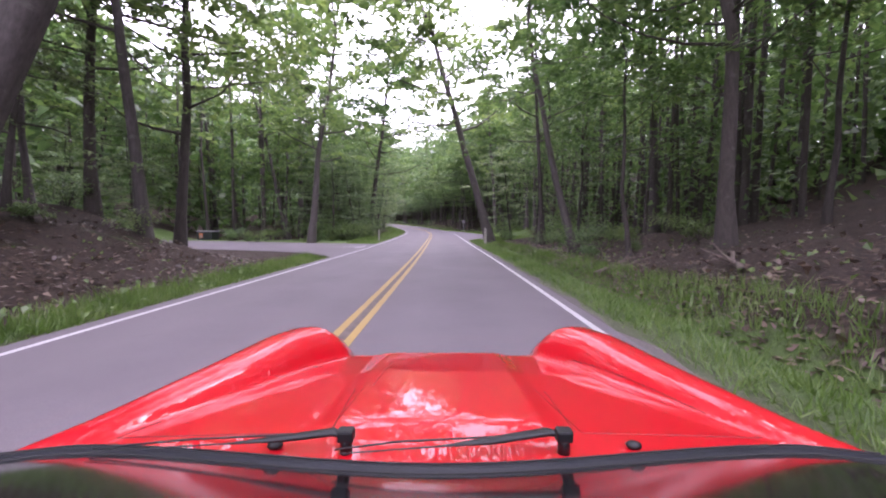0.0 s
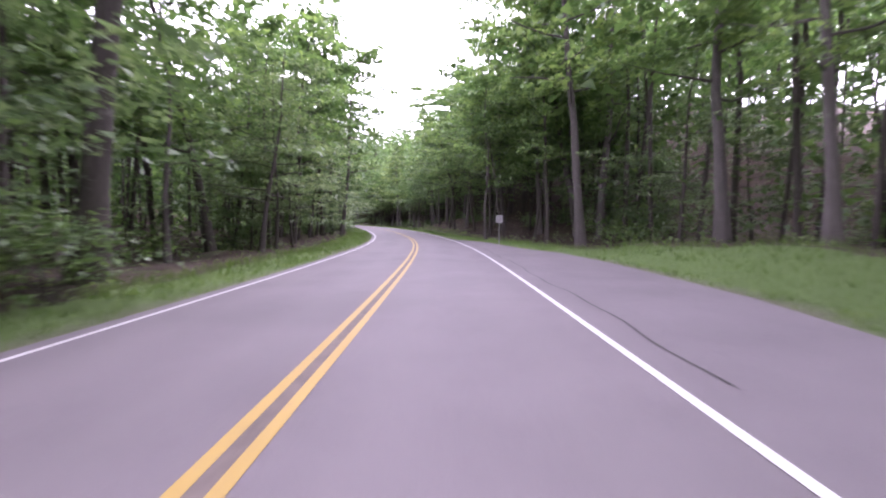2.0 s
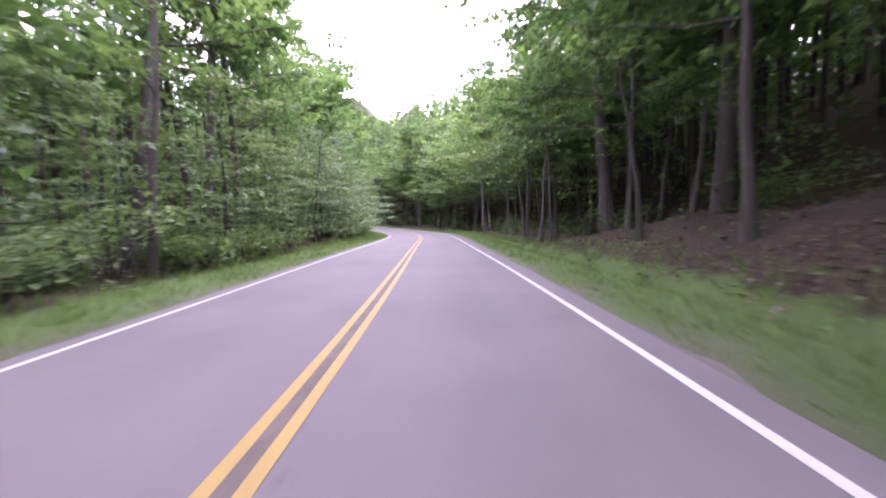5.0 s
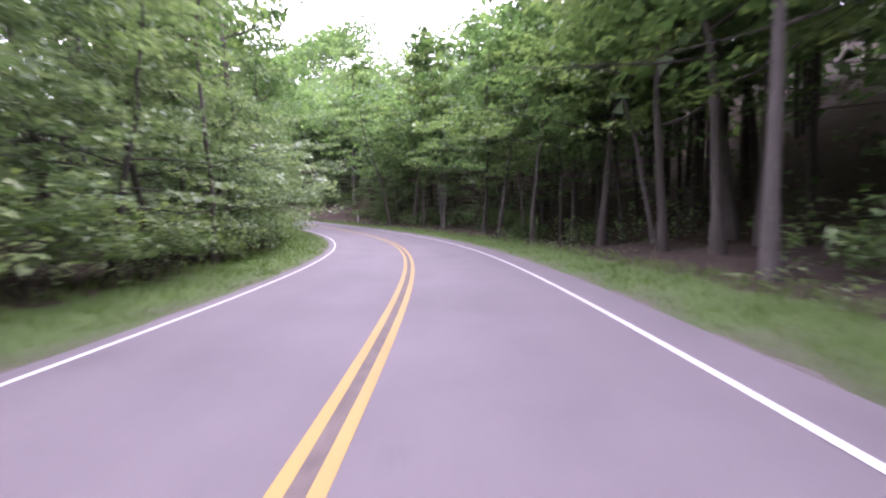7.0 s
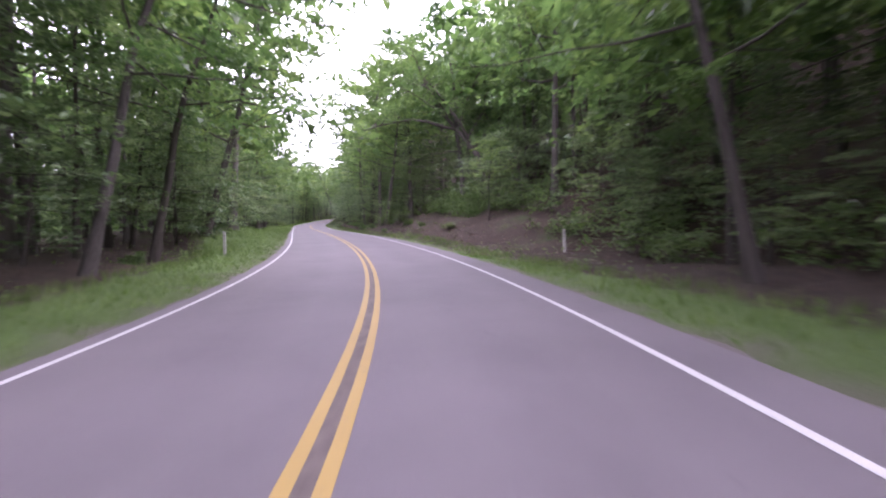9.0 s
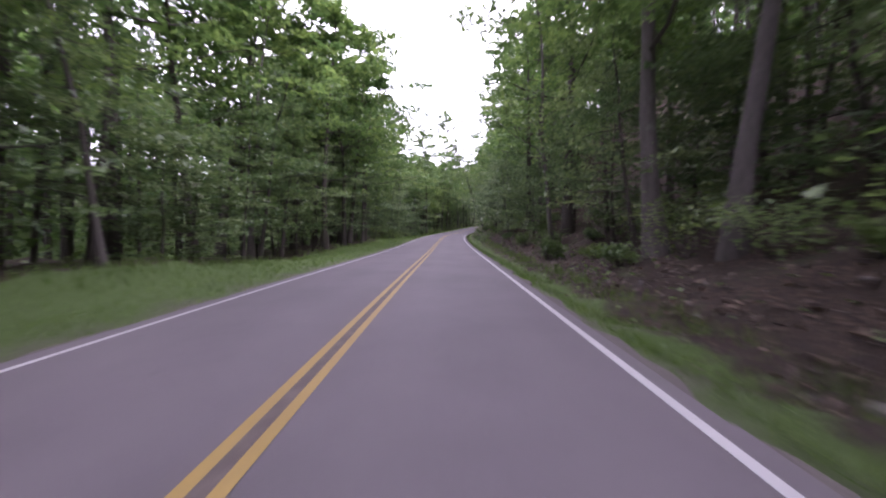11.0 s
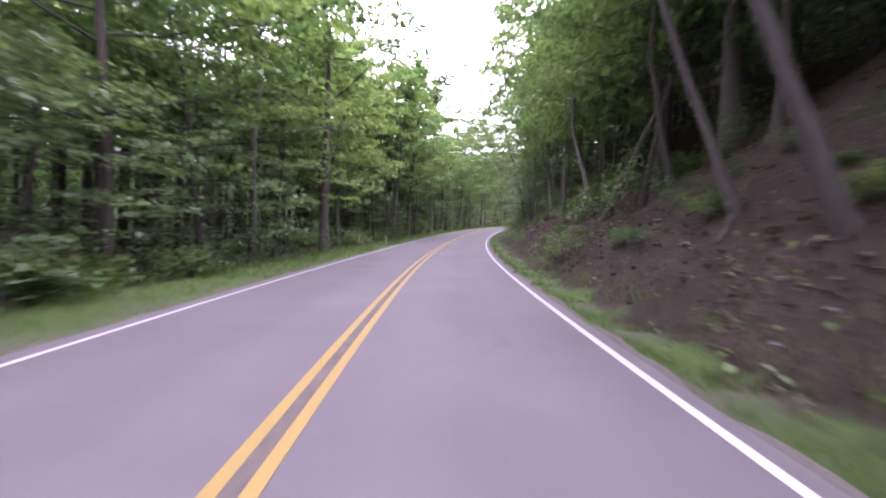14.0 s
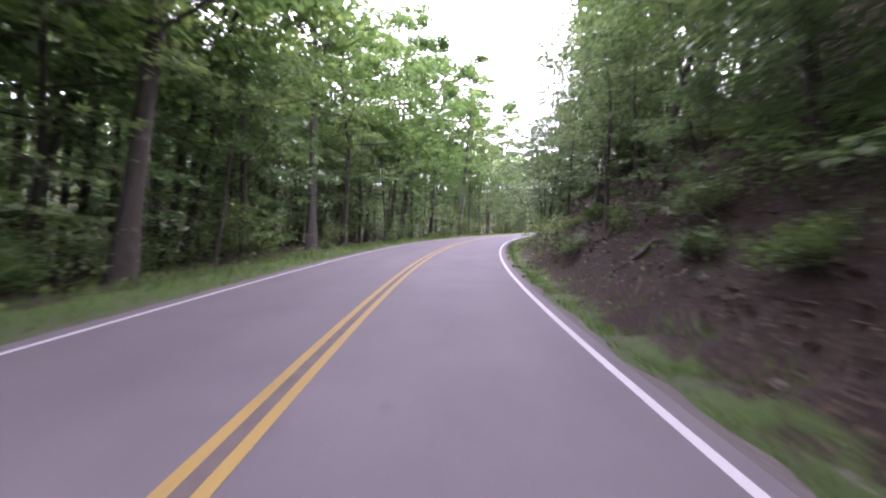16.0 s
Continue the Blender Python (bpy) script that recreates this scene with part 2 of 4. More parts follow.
RS = np.arange(START, START + 12 * (len(KNOTS) - 1), 1.0)
RT = np.cumsum(glide(START + 12 * np.arange(len(KNOTS)), KNOTS, RS))
RT -= np.interp(0, RS, RT)
RX, RY = np.cumsum(-np.sin(RT)), np.cumsum(np.cos(RT))
RG = np.cumsum(glide(START + 24 * np.arange(len(GRADE)), GRADE, RS))
RG -= np.interp(0, RS, RG)
RG[RS < -14] = RG[RS >= -14][0]
RZ = np.cumsum(RG)
RX, RY, RZ = (a - np.interp(0, RS, a) for a in (RX, RY, RZ))


def on_road(s, d):
    """x, y, z of the road's plane at s metres along and d metres to the right of the centre."""
    th = np.interp(s, RS, RT)
    return np.interp(s, RS, RX) + d * np.cos(th), np.interp(s, RS, RY) + d * np.sin(th), np.interp(s, RS, RZ)


def road_place(x, y):
    """Along, across and height of the road at points of the plan."""
    x, y = np.atleast_1d(x).astype(float), np.atleast_1d(y).astype(float)
    s, d, z = np.empty_like(x), np.empty_like(x), np.empty_like(x)
    for i in range(0, len(x), 4000):
        q = slice(i, i + 4000)
        dd = (x[q, None] - RX) ** 2 + (y[q, None] - RY) ** 2
        j = dd.argmin(1)
        dx, dy = x[q] - RX[j], y[q] - RY[j]
        along = np.clip(-dx * np.sin(RT[j]) + dy * np.cos(RT[j]), -1, 1)
        side = np.sign(dx * np.cos(RT[j]) + dy * np.sin(RT[j]))
        s[q], d[q], z[q] = RS[j] + along, side * np.sqrt(np.maximum(dd[np.arange(len(j)), j] - along**2, 0)), RZ[j] + along * RG[j]
    return s, d, z


RIGHT_EDGE = [(-63, 3.46), (35.5, 3.46), (38.5, 5.0), (41, 6.4), (44, 6.9), (50, 7.1), (55, 6.9), (59, 5.8), (66, 5.2), (71, 3.6), (80, 3.5), (118, 3.75), (142, 4.05), (200, 4.05), (213, 3.46), (460, 3.46)]
BANK_RIGHT = [(-63, 0.3), (15, 0.35), (26, 0.12), (40, 0.05), (68, 0.08), (80, 0.42), (100, 0.45), (118, 0.2), (135, 0.03), (185, 0.03), (193, 0.5), (240, 0.55), (254, 0.65), (261, 0.8),
              (269, 1.2), (281, 1.4), (289, 0.95), (300, 1.1), (314, 1.25), (326, 1.4), (345, 1.2), (400, 0.5), (460, 0.4)]
BANK_LEFT = [(-63, 0.4), (8, 0.55), (13.5, 0.55), (15, 0.2), (17, 0.0), (36, 0.0), (60, -0.08), (110, -0.05), (130, 0.06), (170, 0.06), (190, 0.0), (250, -0.03), (275, -0.15), (310, -0.2), (350, -0.12), (460, 0)]
FOOT_RIGHT = [(-63, 5.2), (20, 5.4), (34, 5.0), (42, 8.5), (56, 8.5), (68, 7.2), (85, 6.4), (120, 6.5), (180, 6.5), (190, 5.0), (240, 4.7), (400, 4.7), (460, 5)]
WOBBLE = np.random.RandomState(5).uniform(0, 6.28, 24)


def table(rows, s):
    return np.interp(s, [r[0] for r in rows], [r[1] for r in rows])


def ground_height(x, y):
    s, d, z = road_place(x, y)
    right = d > 0
    foot = np.where(right, table(FOOT_RIGHT, s), 6.0)
    slope = np.where(right, table(BANK_RIGHT, s), table(BANK_LEFT, s))
    run = np.maximum(np.abs(d) - foot, 0)
    # banks steepen softly at the foot and flatten with height
    soft = run * run / (run + 0.5)
    reach = 7.0 + 0 * run
    rise = slope * (reach * (1 - np.exp(-soft / reach)) + 0.22 * np.maximum(run - 8, 0))
    far = np.clip((np.abs(d) - 60) / 200, 0, 1)
    bumps = sum(np.sin(x * f + WOBBLE[i]) * np.sin(y * f * 1.13 + WOBBLE[i + 8]) * a for i, (f, a) in enumerate(((0.11, 0.5), (0.23, 0.25), (0.61, 0.13), (1.3, 0.12), (2.2, 0.09))))
    ditch = -0.28 * np.exp(-((np.abs(d) - foot + 0.4) / 0.5) ** 2) * np.clip(slope * 4, 0, 1)
    paved = np.where(right, table(RIGHT_EDGE, s), 3.62)
    drive = (~right) & (s > 15) & (s < 36)
    bumps = bumps * np.clip(run / 2.5, 0.0, 1) * np.where(drive, np.clip((np.abs(d) - 24) / 8, 0, 1), 1)
    drop = -0.06 * np.clip((paved + 0.5 - np.abs(d)) / 0.5, 0, 1) + 0.02
    steep = np.interp(s, [-20, 0, 30, 42, 62, 85, 330, 350], [0.3, 0.5, 0.4, 0, 0.1, 1, 1, 0])
    crown = np.interp(s, [60, 100, 125, 175, 198, 260, 280], [5, 7, 33, 33, 7, 7, 33])
    hill = np.where(right, np.minimum(np.clip(d - 26 + 12 * steep, 0, 62) * (0.34 + 0.2 * steep), crown), np.clip(-d - 24, 0, 62) * np.interp(s, [30, 45, 110, 130, 190, 240], [0.15, 0.32, 0.32, 0.15, 0.2, 0.36]))
    return z + hill + np.where(drive, 0, rise * (1 - 0.5 * far)) + bumps + ditch + drop - np.where(drive, 0.06, 0)


def make_mesh(name, verts, faces, mat, smooth=False):
    me = bpy.data.meshes.new(name)
    me.from_pydata(np.asarray(verts, float).tolist(), [], [list(map(int, f)) for f in faces])
    if smooth:
        me.polygons.foreach_set("use_smooth", [True] * len(me.polygons))
    me.materials.append(mat)
    me.update()
    return me


def part(name, me, parent, label=""):
    ob = new(name, me)
    ob.parent = parent
    return tagged(ob, label)


# ---- ground: one sheet, fine near the road, coarse to the horizon ----


def build_ground():
    step, half = 1.0, 38.0
    nx = np.arange(RX.min() - half, RX.max() + half, step)
    ny = np.arange(RY.min() - half, RY.max() + half, step)
    gx, gy = np.meshgrid(nx, ny)
    s, d, z = road_place(gx.ravel(), gy.ravel())
    near = np.abs(d).reshape(gx.shape) < half
    keep = near[:-1, :-1] & near[1:, :-1] & near[:-1, 1:] & near[1:, 1:]
    idx = np.arange(gx.size).reshape(gx.shape)
    quads = np.stack([idx[:-1, :-1], idx[:-1, 1:], idx[1:, 1:], idx[1:, :-1]], -1)[keep]
    used = np.unique(quads)
    remap = -np.ones(gx.size, int)
    remap[used] = np.arange(len(used))
    x, y = gx.ravel()[used], gy.ravel()[used]
    v = np.stack([x, y, ground_height(x, y)], 1)
    faces = remap[quads]
    s, d = s[used], d[used]
    # far land, slightly lower where the fine sheet lies over it
    cx = np.concatenate([np.linspace(-3000, -420, 12), np.arange(-400, 221, 20), np.linspace(240, 2800, 12)])
    cy = np.concatenate([np.linspace(-2800, -220, 12), np.arange(-200, 501, 20), np.linspace(520, 3200, 12)])
    fx, fy = np.meshgrid(cx, cy)
    fs, fd, fz = road_place(fx.ravel(), fy.ravel())
    h = ground_height(fx.ravel(), fy.ravel()) - np.where(np.abs(fd) < 62, 9.0, 0.3)
    fi = np.arange(fx.size).reshape(fx.shape) + len(v)
    fq = np.stack([fi[:-1, :-1], fi[:-1, 1:], fi[1:, 1:], fi[1:, :-1]], -1).reshape(-1, 4)
    verts = np.concatenate([v, np.stack([fx.ravel(), fy.ravel(), h], 1)])
    me = make_mesh("ground", verts, np.concatenate([faces, fq]), GROUND, True)
    a = np.abs(d)
    right = d > 0
    wide = np.where(right, table(GRASS_RIGHT, s), table(GRASS_LEFT, s))
    paved = np.where(right, table(RIGHT_EDGE, s), 3.62)
    grass = np.clip((paved + wide - a) / 1.6 + 0.5, 0, 1) * np.where((~right) & (s > 12) & (s < 22) & (a < 8), 0.3, 1)
    grass = np.maximum(grass, np.clip((a - 16) / 10, 0, 1) * np.where(right | (s > 42) & (s < 112) | (s > 284), 0.1, 1))
    grass = np.where((~right) & (s > 27) & (s < 40) & (a > 6) & (a < 30), 0.9, grass)
    gravel = np.clip(1.0 - (a - paved) / 0.25, 0, 1) * 0.9
    colour = np.zeros((len(verts), 4))
    colour[: len(v), 0], colour[: len(v), 1], colour[:, 3] = grass, gravel, 1
    colour[len(v):, 0] = np.where(fd > 0, 0.1, 0.5)
    at = me.attributes.new("cover", "FLOAT_COLOR", "POINT")
    at.data.foreach_set("color", colour.ravel())
    return tagged(new("ground", me), "forest floor of brown leaf litter with grassy road verges", "ground", kind="structure")


GRASS_RIGHT = [(-63, 2.1), (22, 2.1), (36, 1.6), (42, 4.2), (52, 4.0), (60, 2.4), (75, 3.0), (110, 3.2), (125, 2.6), (175, 2.4), (190, 0.9), (240, 1.0), (258, 1.3), (266, 0.9), (300, 0.8), (400, 0.8), (460, 1)]
GRASS_LEFT = [(-63, 0.1), (14, 0.15), (20, 0.9), (36, 2.0), (60, 2.0), (110, 2.6), (140, 2.8), (190, 3.0), (200, 5.0), (258, 4.6), (275, 3.2), (285, 2.2), (300, 1.6), (400, 1.5), (460, 1.5)]
build_ground()

# ---- road, painted lines, lay-bys ----


def strip(name, s0, s1, left, right, lift, mat, label, step=1.0, columns=2, thick=0.0, track=False):
    """A band along the road between two offsets, which may change along it."""
    s = np.linspace(s0, s1, int((s1 - s0) / step) + 1)
    le = left(s) if callable(left) else np.full_like(s, left)
    ri = right(s) if callable(right) else np.full_like(s, right)
    rows = []
    for k in range(columns):
        d = le + (ri - le) * k / (columns - 1)
        x, y, z = on_road(s, d)
        rows.append(np.stack([x, y, z + lift], 1))
    v = np.stack(rows, 1)
    n = len(s)
    i = np.arange(n * columns).reshape(n, columns)
    f = np.stack([i[:-1, :-1], i[:-1, 1:], i[1:, 1:], i[1:, :-1]], -1).reshape(-1, 4)
    vv = v.reshape(-1, 3)
    if thick:
        low = vv - (0, 0, thick)
        m = len(vv)
        e0, e1 = i[:, 0], i[:, -1]
        f = np.concatenate([f, np.stack([e0[1:] + m, e0[:-1] + m, e0[:-1], e0[1:]], -1), np.stack([e1[:-1] + m, e1[1:] + m, e1[1:], e1[:-1]], -1)])
        vv = np.concatenate([vv, low])
    me = make_mesh(name, vv, f, mat)
    if track:
        d = np.stack([le + (ri - le) * k / (columns - 1) for k in range(columns)], 1).ravel()
        w = sum(np.exp(-((d - c) / 0.35) ** 2) for c in (-2.45, -0.95, 0.85, 2.35)) * 0.3
        at = me.attributes.new("track", "FLOAT", "POINT")
        at.data.foreach_set("value", np.concatenate([w, w]) if thick else w)
    return tagged(new(name, me), label, name.split("_")[-1], kind="structure")


ROAD_END = RS[-1] - 2
strip("road", -60, ROAD_END, -3.6, 3.42, 0.0, ASPHALT, "weathered grey asphalt two-lane road through the woods", columns=25, thick=0.12, track=True)
strip("pavement", 35, 72, 3.42, lambda s: np.maximum(table(RIGHT_EDGE, s), 3.46), -0.004, ASPHALT, "grey asphalt lay-by widening beside the road", columns=6, thick=0.1)
strip("pavement", 76, 214, 3.42, lambda s: np.maximum(table(RIGHT_EDGE, s), 3.44), -0.004, ASPHALT, "narrow grey asphalt shoulder on the bend", columns=3, thick=0.1)
strip("white_edge_line", -60, ROAD_END, 3.145, 3.245, 0.006, WHITE, "worn white line along the road edge")
strip("white_edge_line", -60, ROAD_END, -3.33, -3.24, 0.006, WHITE, "worn white line along the road edge")
strip("centre_joint", -60, ROAD_END, -0.075, 0.075, 0.003, STAIN, "brown stained joint between the yellow lines")
strip("gravel_shoulder", -14, 360, 3.4, lambda s: np.where((s > 35) & (s < 71), table(RIGHT_EDGE, s) - 0.03, np.maximum(table(RIGHT_EDGE, s), 3.46) + 0.08 + 0.07 * np.sin(s * 1.9) + 0.06 * np.sin(s * 4.3 + 1)), -0.018, GRAVEL, "ragged gravel and dirt edge beside the asphalt", step=0.4, columns=3, thick=0.1)
strip("gravel_shoulder", 31, 360, lambda s: -3.72 - 0.05 * np.sin(s * 2.1) - 0.04 * np.sin(s * 4.7), -3.58, -0.018, GRAVEL, "ragged gravel and dirt edge beside the asphalt", step=0.4, columns=2, thick=0.1)
strip("asphalt_crack", 40, 70, lambda s: 3.72 + 0.06 * np.sin(s * 0.9) + 0.03 * np.sin(s * 2.7), lambda s: 3.755 + 0.06 * np.sin(s * 0.9) + 0.03 * np.sin(s * 2.7 + 0.3), 0.003, TAR, "dark crack along the joint of the lay-by", step=0.3)
strip("yellow_centre_line", -60, ROAD_END, -0.165, -0.06, 0.006, YELLOW, "solid yellow line in the middle of the road")
strip("yellow_centre_line", -60, ROAD_END, 0.06, 0.165, 0.006, YELLOW, "solid yellow line in the middle of the road")


def side_road():
    """The paved mouth of a side road on the left."""
    v, f, n = [], [], 24
    for k in range(n + 1):
        d = -3.58 - 26 * (k / n) ** 1.5
        flare = 2.6 * math.exp((d + 3.7) / 1.6)
        for s in np.linspace(19.8 - flare, 28.8 + 0.3 * flare, 10) + 0.28 * (-3.7 - d):
            x, y, z = on_road(s, d)
            v.append((x, y, z - 0.01 - 0.004 * k / n))
    for k in range(n):
        for j in range(9):
            a = k * 10 + j
            f.append((a, a + 1, a + 11, a + 10))
    tagged(new("pavement", make_mesh("pavement", v, [q[::-1] for q in f], ASPHALT, True)), "grey asphalt mouth of a side road", "pavement", kind="structure")


side_road()


def ground_stripe(a, b, width, lift=0.006):
    """A painted bar between two places (along, across)."""
    pa, pb = Vector(on_road(*a)), Vector(on_road(*b))
    n = (pb - pa).cross(Vector((0, 0, 1))).normalized() * width / 2
    up = Vector((0, 0, lift))
    return [pa - n + up, pa + n + up, pb + n + up, pb - n + up]


marking = ground_stripe((25.8, -3.75), (24.7, -4.9), 0.13) + ground_stripe((25.8, -3.75), (23.7, -4.0), 0.13)
tagged(new("painted_arrow", make_mesh("painted_arrow", marking, [(0, 1, 2, 3), (4, 5, 6, 7)], WHITE)), "white painted arrow marking at the side road mouth", "marking", kind="structure")

# ---- trees ----


def tube(points, radii, sides, offset=0):
    """Vertices and faces of a bent, tapering limb."""
    p = np.asarray(points, float)
    t = np.gradient(p, axis=0)
    t /= np.linalg.norm(t, axis=1)[:, None] + 1e-9
    ref = np.where(np.abs(t[:, 2:3]) > 0.9, np.array([[1.0, 0, 0]]), np.array([[0, 0, 1.0]]))
    u = np.cross(t, ref)
    u /= np.linalg.norm(u, axis=1)[:, None]
    w = np.cross(t, u)
    a = np.arange(sides) * 2 * np.pi / sides
    ring = p[:, None] + np.asarray(radii)[:, None, None] * (np.cos(a)[None, :, None] * u[:, None] + np.sin(a)[None, :, None] * w[:, None])
    n = len(p)
    i = np.arange(n * sides).reshape(n, sides) + offset
    j = np.roll(i, -1, 1)
    f = np.stack([i[:-1], j[:-1], j[1:], i[1:]], -1).reshape(-1, 4)
    return ring.reshape(-1, 3), f


def leaf_quads(r, centres, size, tilt=0.5, fold=0.18):
    """Folded, pointed leaves lying roughly level round the centres."""
    n = len(centres)
    yaw = r.uniform(0, 2 * np.pi, n)
    el = r.normal(-0.15, tilt, n)
    ax = np.stack([np.cos(yaw) * np.cos(el), np.sin(yaw) * np.cos(el), np.sin(el)], 1)
    up = np.stack([r.normal(0, tilt * 0.7, n), r.normal(0, tilt * 0.7, n), np.ones(n)], 1)
    side = np.cross(ax, up)
    side /= np.linalg.norm(side, axis=1)[:, None]
    nrm = np.cross(side, ax)
    L = (size * r.uniform(0.65, 1.3, n))[:, None]
    W = L * r.uniform(0.3, 0.46, n)[:, None]
    base, tip = centres - ax * L / 2, centres + ax * L / 2 - nrm * L * 0.1
    a, b = centres + side * W + nrm * L * fold, centres - side * W + nrm * L * fold
    v = np.stack([base, a, tip, b], 1).reshape(-1, 3)
    f = np.arange(4 * n).reshape(n, 4)
    return v, f


def leaf_tris(r, centres, size, tilt=0.5):
    """Small pointed leaves, one facet each."""
    n = len(centres)
    yaw = r.uniform(0, 2 * np.pi, n)
    el = r.normal(-0.15, tilt, n)
    ax = np.stack([np.cos(yaw) * np.cos(el), np.sin(yaw) * np.cos(el), np.sin(el)], 1)
    up = np.stack([r.normal(0, tilt * 0.7, n), r.normal(0, tilt * 0.7, n), np.ones(n)], 1)
    side = np.cross(ax, up)
    side /= np.linalg.norm(side, axis=1)[:, None]
    L = (size * r.uniform(0.65, 1.3, n))[:, None]
    W = L * r.uniform(0.32, 0.5, n)[:, None]
    v = np.stack([centres - ax * L * 0.4 + side * W, centres - ax * L * 0.4 - side * W * r.uniform(0.5, 1.1, n)[:, None], centres + ax * L * 0.6], 1).reshape(-1, 3)
    return v, np.arange(3 * n).reshape(n, 3)


def grow(r, height, radius, first, spread, limbs, sprays, leaves, leaf, flat, bend, sides=8, leader=1.0, upturn=0.5, spray_r=0.75, grow_up=0.0, facet=True):
    """One broadleaf tree: wood (trunk, limbs) and leaves, from the ground up at the origin."""
    n = 10
    h = np.linspace(-0.4, height, n)
    sway = np.cumsum(r.normal(0, bend, (n, 2)), 0) * np.linspace(0, 1, n)[:, None]
    trunk = np.column_stack([sway, h])
    rad = radius * (1 - 0.82 * np.clip(h / height, 0, 1) ** 0.9) + radius * 0.55 * np.exp(-np.maximum(h, 0) * 2.2)
    tv, tf = tube(trunk, rad, sides)
    lv, lf, centres, cnt = [], [], [], 0
    for k in range(limbs):
        u = first + (0.97 - first) * ((k + r.uniform(0, 1)) / limbs)
        z0 = u * height
        base = np.array([np.interp(z0, h, trunk[:, 0]), np.interp(z0, h, trunk[:, 1]), z0])
        ang = k * 2.4 + r.uniform(-0.6, 0.6)
        rel = (u - first) / (1 - first)
        length = spread * (0.45 + 0.75 * math.sin(math.pi * min(1, rel * 0.75 + 0.3))) * r.uniform(0.75, 1.2)
        t = np.linspace(0, 1, 5)[:, None]
        out = np.array([math.cos(ang), math.sin(ang), 0])
        wob = np.cumsum(r.normal(0, 0.05 * length, (5, 3)), 0) * t
        pts = base + out * length * t + np.array([0, 0, 1]) * length * upturn * (t ** (0.8 if upturn > 0.4 else 1.6)) + wob
        r0 = radius * 0.32 * (1 - 0.6 * rel)
        v, f = tube(pts, r0 * np.array([1, 0.75, 0.55, 0.36, 0.14]), 4, cnt)
        lv.append(v), lf.append(f)
        cnt += len(v)
        for _ in range(sprays):
            q = r.uniform(0.3, 1.08)
            c = np.array([np.interp(q, t[:, 0], pts[:, i]) for i in range(3)]) + r.normal(0, 1, 3) * np.array([0.17, 0.17, 0.12]) * length
            m = max(3, int(leaves * r.uniform(0.6, 1.4)))
            rr = spray_r * np.sqrt(r.uniform(0, 1, m)) * r.uniform(0.75, 1.3)
            aa = r.uniform(0, 6.28, m)
            # a level fan of twigs, longer along the limb than across it
            along, across = 1.25 * rr * np.cos(aa), 0.7 * rr * np.sin(aa)
            centres.append(c + np.column_stack([along * out[0] - across * out[1], along * out[1] + across * out[0], r.normal(0, flat, m) - 0.12 * rr * rr]))
    c = np.concatenate(centres)
    c[:, 2] = np.maximum(c[:, 2], 0.5)
    cv, cf = (leaf_tris if facet else leaf_quads)(r, c, leaf * (1 + grow_up * np.clip((c[:, 2] - 5) / 9, 0, 1)))
    off = len(tv)
    wv, wf = np.concatenate([tv] + lv), np.concatenate([tf] + [q + off for q in lf])
    return (wv, wf), (cv, cf)


def tree_model(seed, name, label, bark, leaf_mat, **how):
    r = np.random.RandomState(seed)
    wood, crown = grow(r, **how)
    base = tagged(new(name), label, "tree", "roadside trees")
    part("trunk", make_mesh("trunk", *wood, bark, True), base)
    part("crown", make_mesh("crown", *crown, leaf_mat), base)
    return base


TALL = [tree_model(10 + i, "tree", "tall %s-barked forest tree with green crown" % ("grey" if i % 2 else "dark"), BARK_GREY if i % 2 else BARK_DARK, LEAF_HIGH,
                   height=h, radius=rad, first=fi, spread=sp, limbs=19, sprays=6, leaves=42, leaf=0.205, flat=0.08, bend=0.27, upturn=0.4, spray_r=0.95, grow_up=1.0)
        for i, (h, rad, fi, sp) in enumerate(((22, 0.26, 0.3, 4.2), (24, 0.3, 0.36, 4.6), (19, 0.2, 0.24, 3.8), (21, 0.24, 0.3, 4.0), (18, 0.18, 0.2, 3.6), (20, 0.22, 0.26, 4.2)))]
SLIM = [tree_model(40 + i, "tree", "slim straight young tree with thin %s trunk" % ("grey" if i % 2 else "dark"), BARK_GREY if i % 2 else BARK_DARK, LEAF_HIGH,
                   height=h, radius=rad, first=0.3, spread=2.3, limbs=12, sprays=5, leaves=40, leaf=0.18, flat=0.08, bend=0.26, sides=6, upturn=0.35, spray_r=0.8, grow_up=0.6)
        for i, (h, rad) in enumerate(((13, 0.1), (15, 0.12), (11, 0.085), (14, 0.11)))]
EDGE = [tree_model(60 + i, "understorey_tree", "leafy understorey tree with layered level branches", BARK_DARK, LEAF_LOW,
                   height=h, radius=rad, first=fi, spread=sp, limbs=15, sprays=6, leaves=45, leaf=0.16, flat=0.045, bend=0.12, sides=6, upturn=0.12, spray_r=0.7)
        for i, (h, rad, fi, sp) in enumerate(((8.5, 0.1, 0.16, 3.0), (7, 0.08, 0.12, 2.7), (10, 0.12, 0.2, 3.3), (6, 0.06, 0.1, 2.4), (9, 0.1, 0.22, 3.4)))]

CANOPY = [tree_model(120 + i, "tree", "slender forest tree with leafy layers above a bare trunk", BARK_DARK if i else BARK_GREY, LEAF_HIGH,
                     height=h, radius=rad, first=fi, spread=sp, limbs=17, sprays=6, leaves=48, leaf=0.175, flat=0.06, bend=0.22, sides=6, upturn=0.12, spray_r=0.8, grow_up=0.8)
          for i, (h, rad, fi, sp) in enumerate(((13, 0.13, 0.34, 3.9), (11, 0.11, 0.38, 3.6), (14, 0.15, 0.3, 4.2)))]


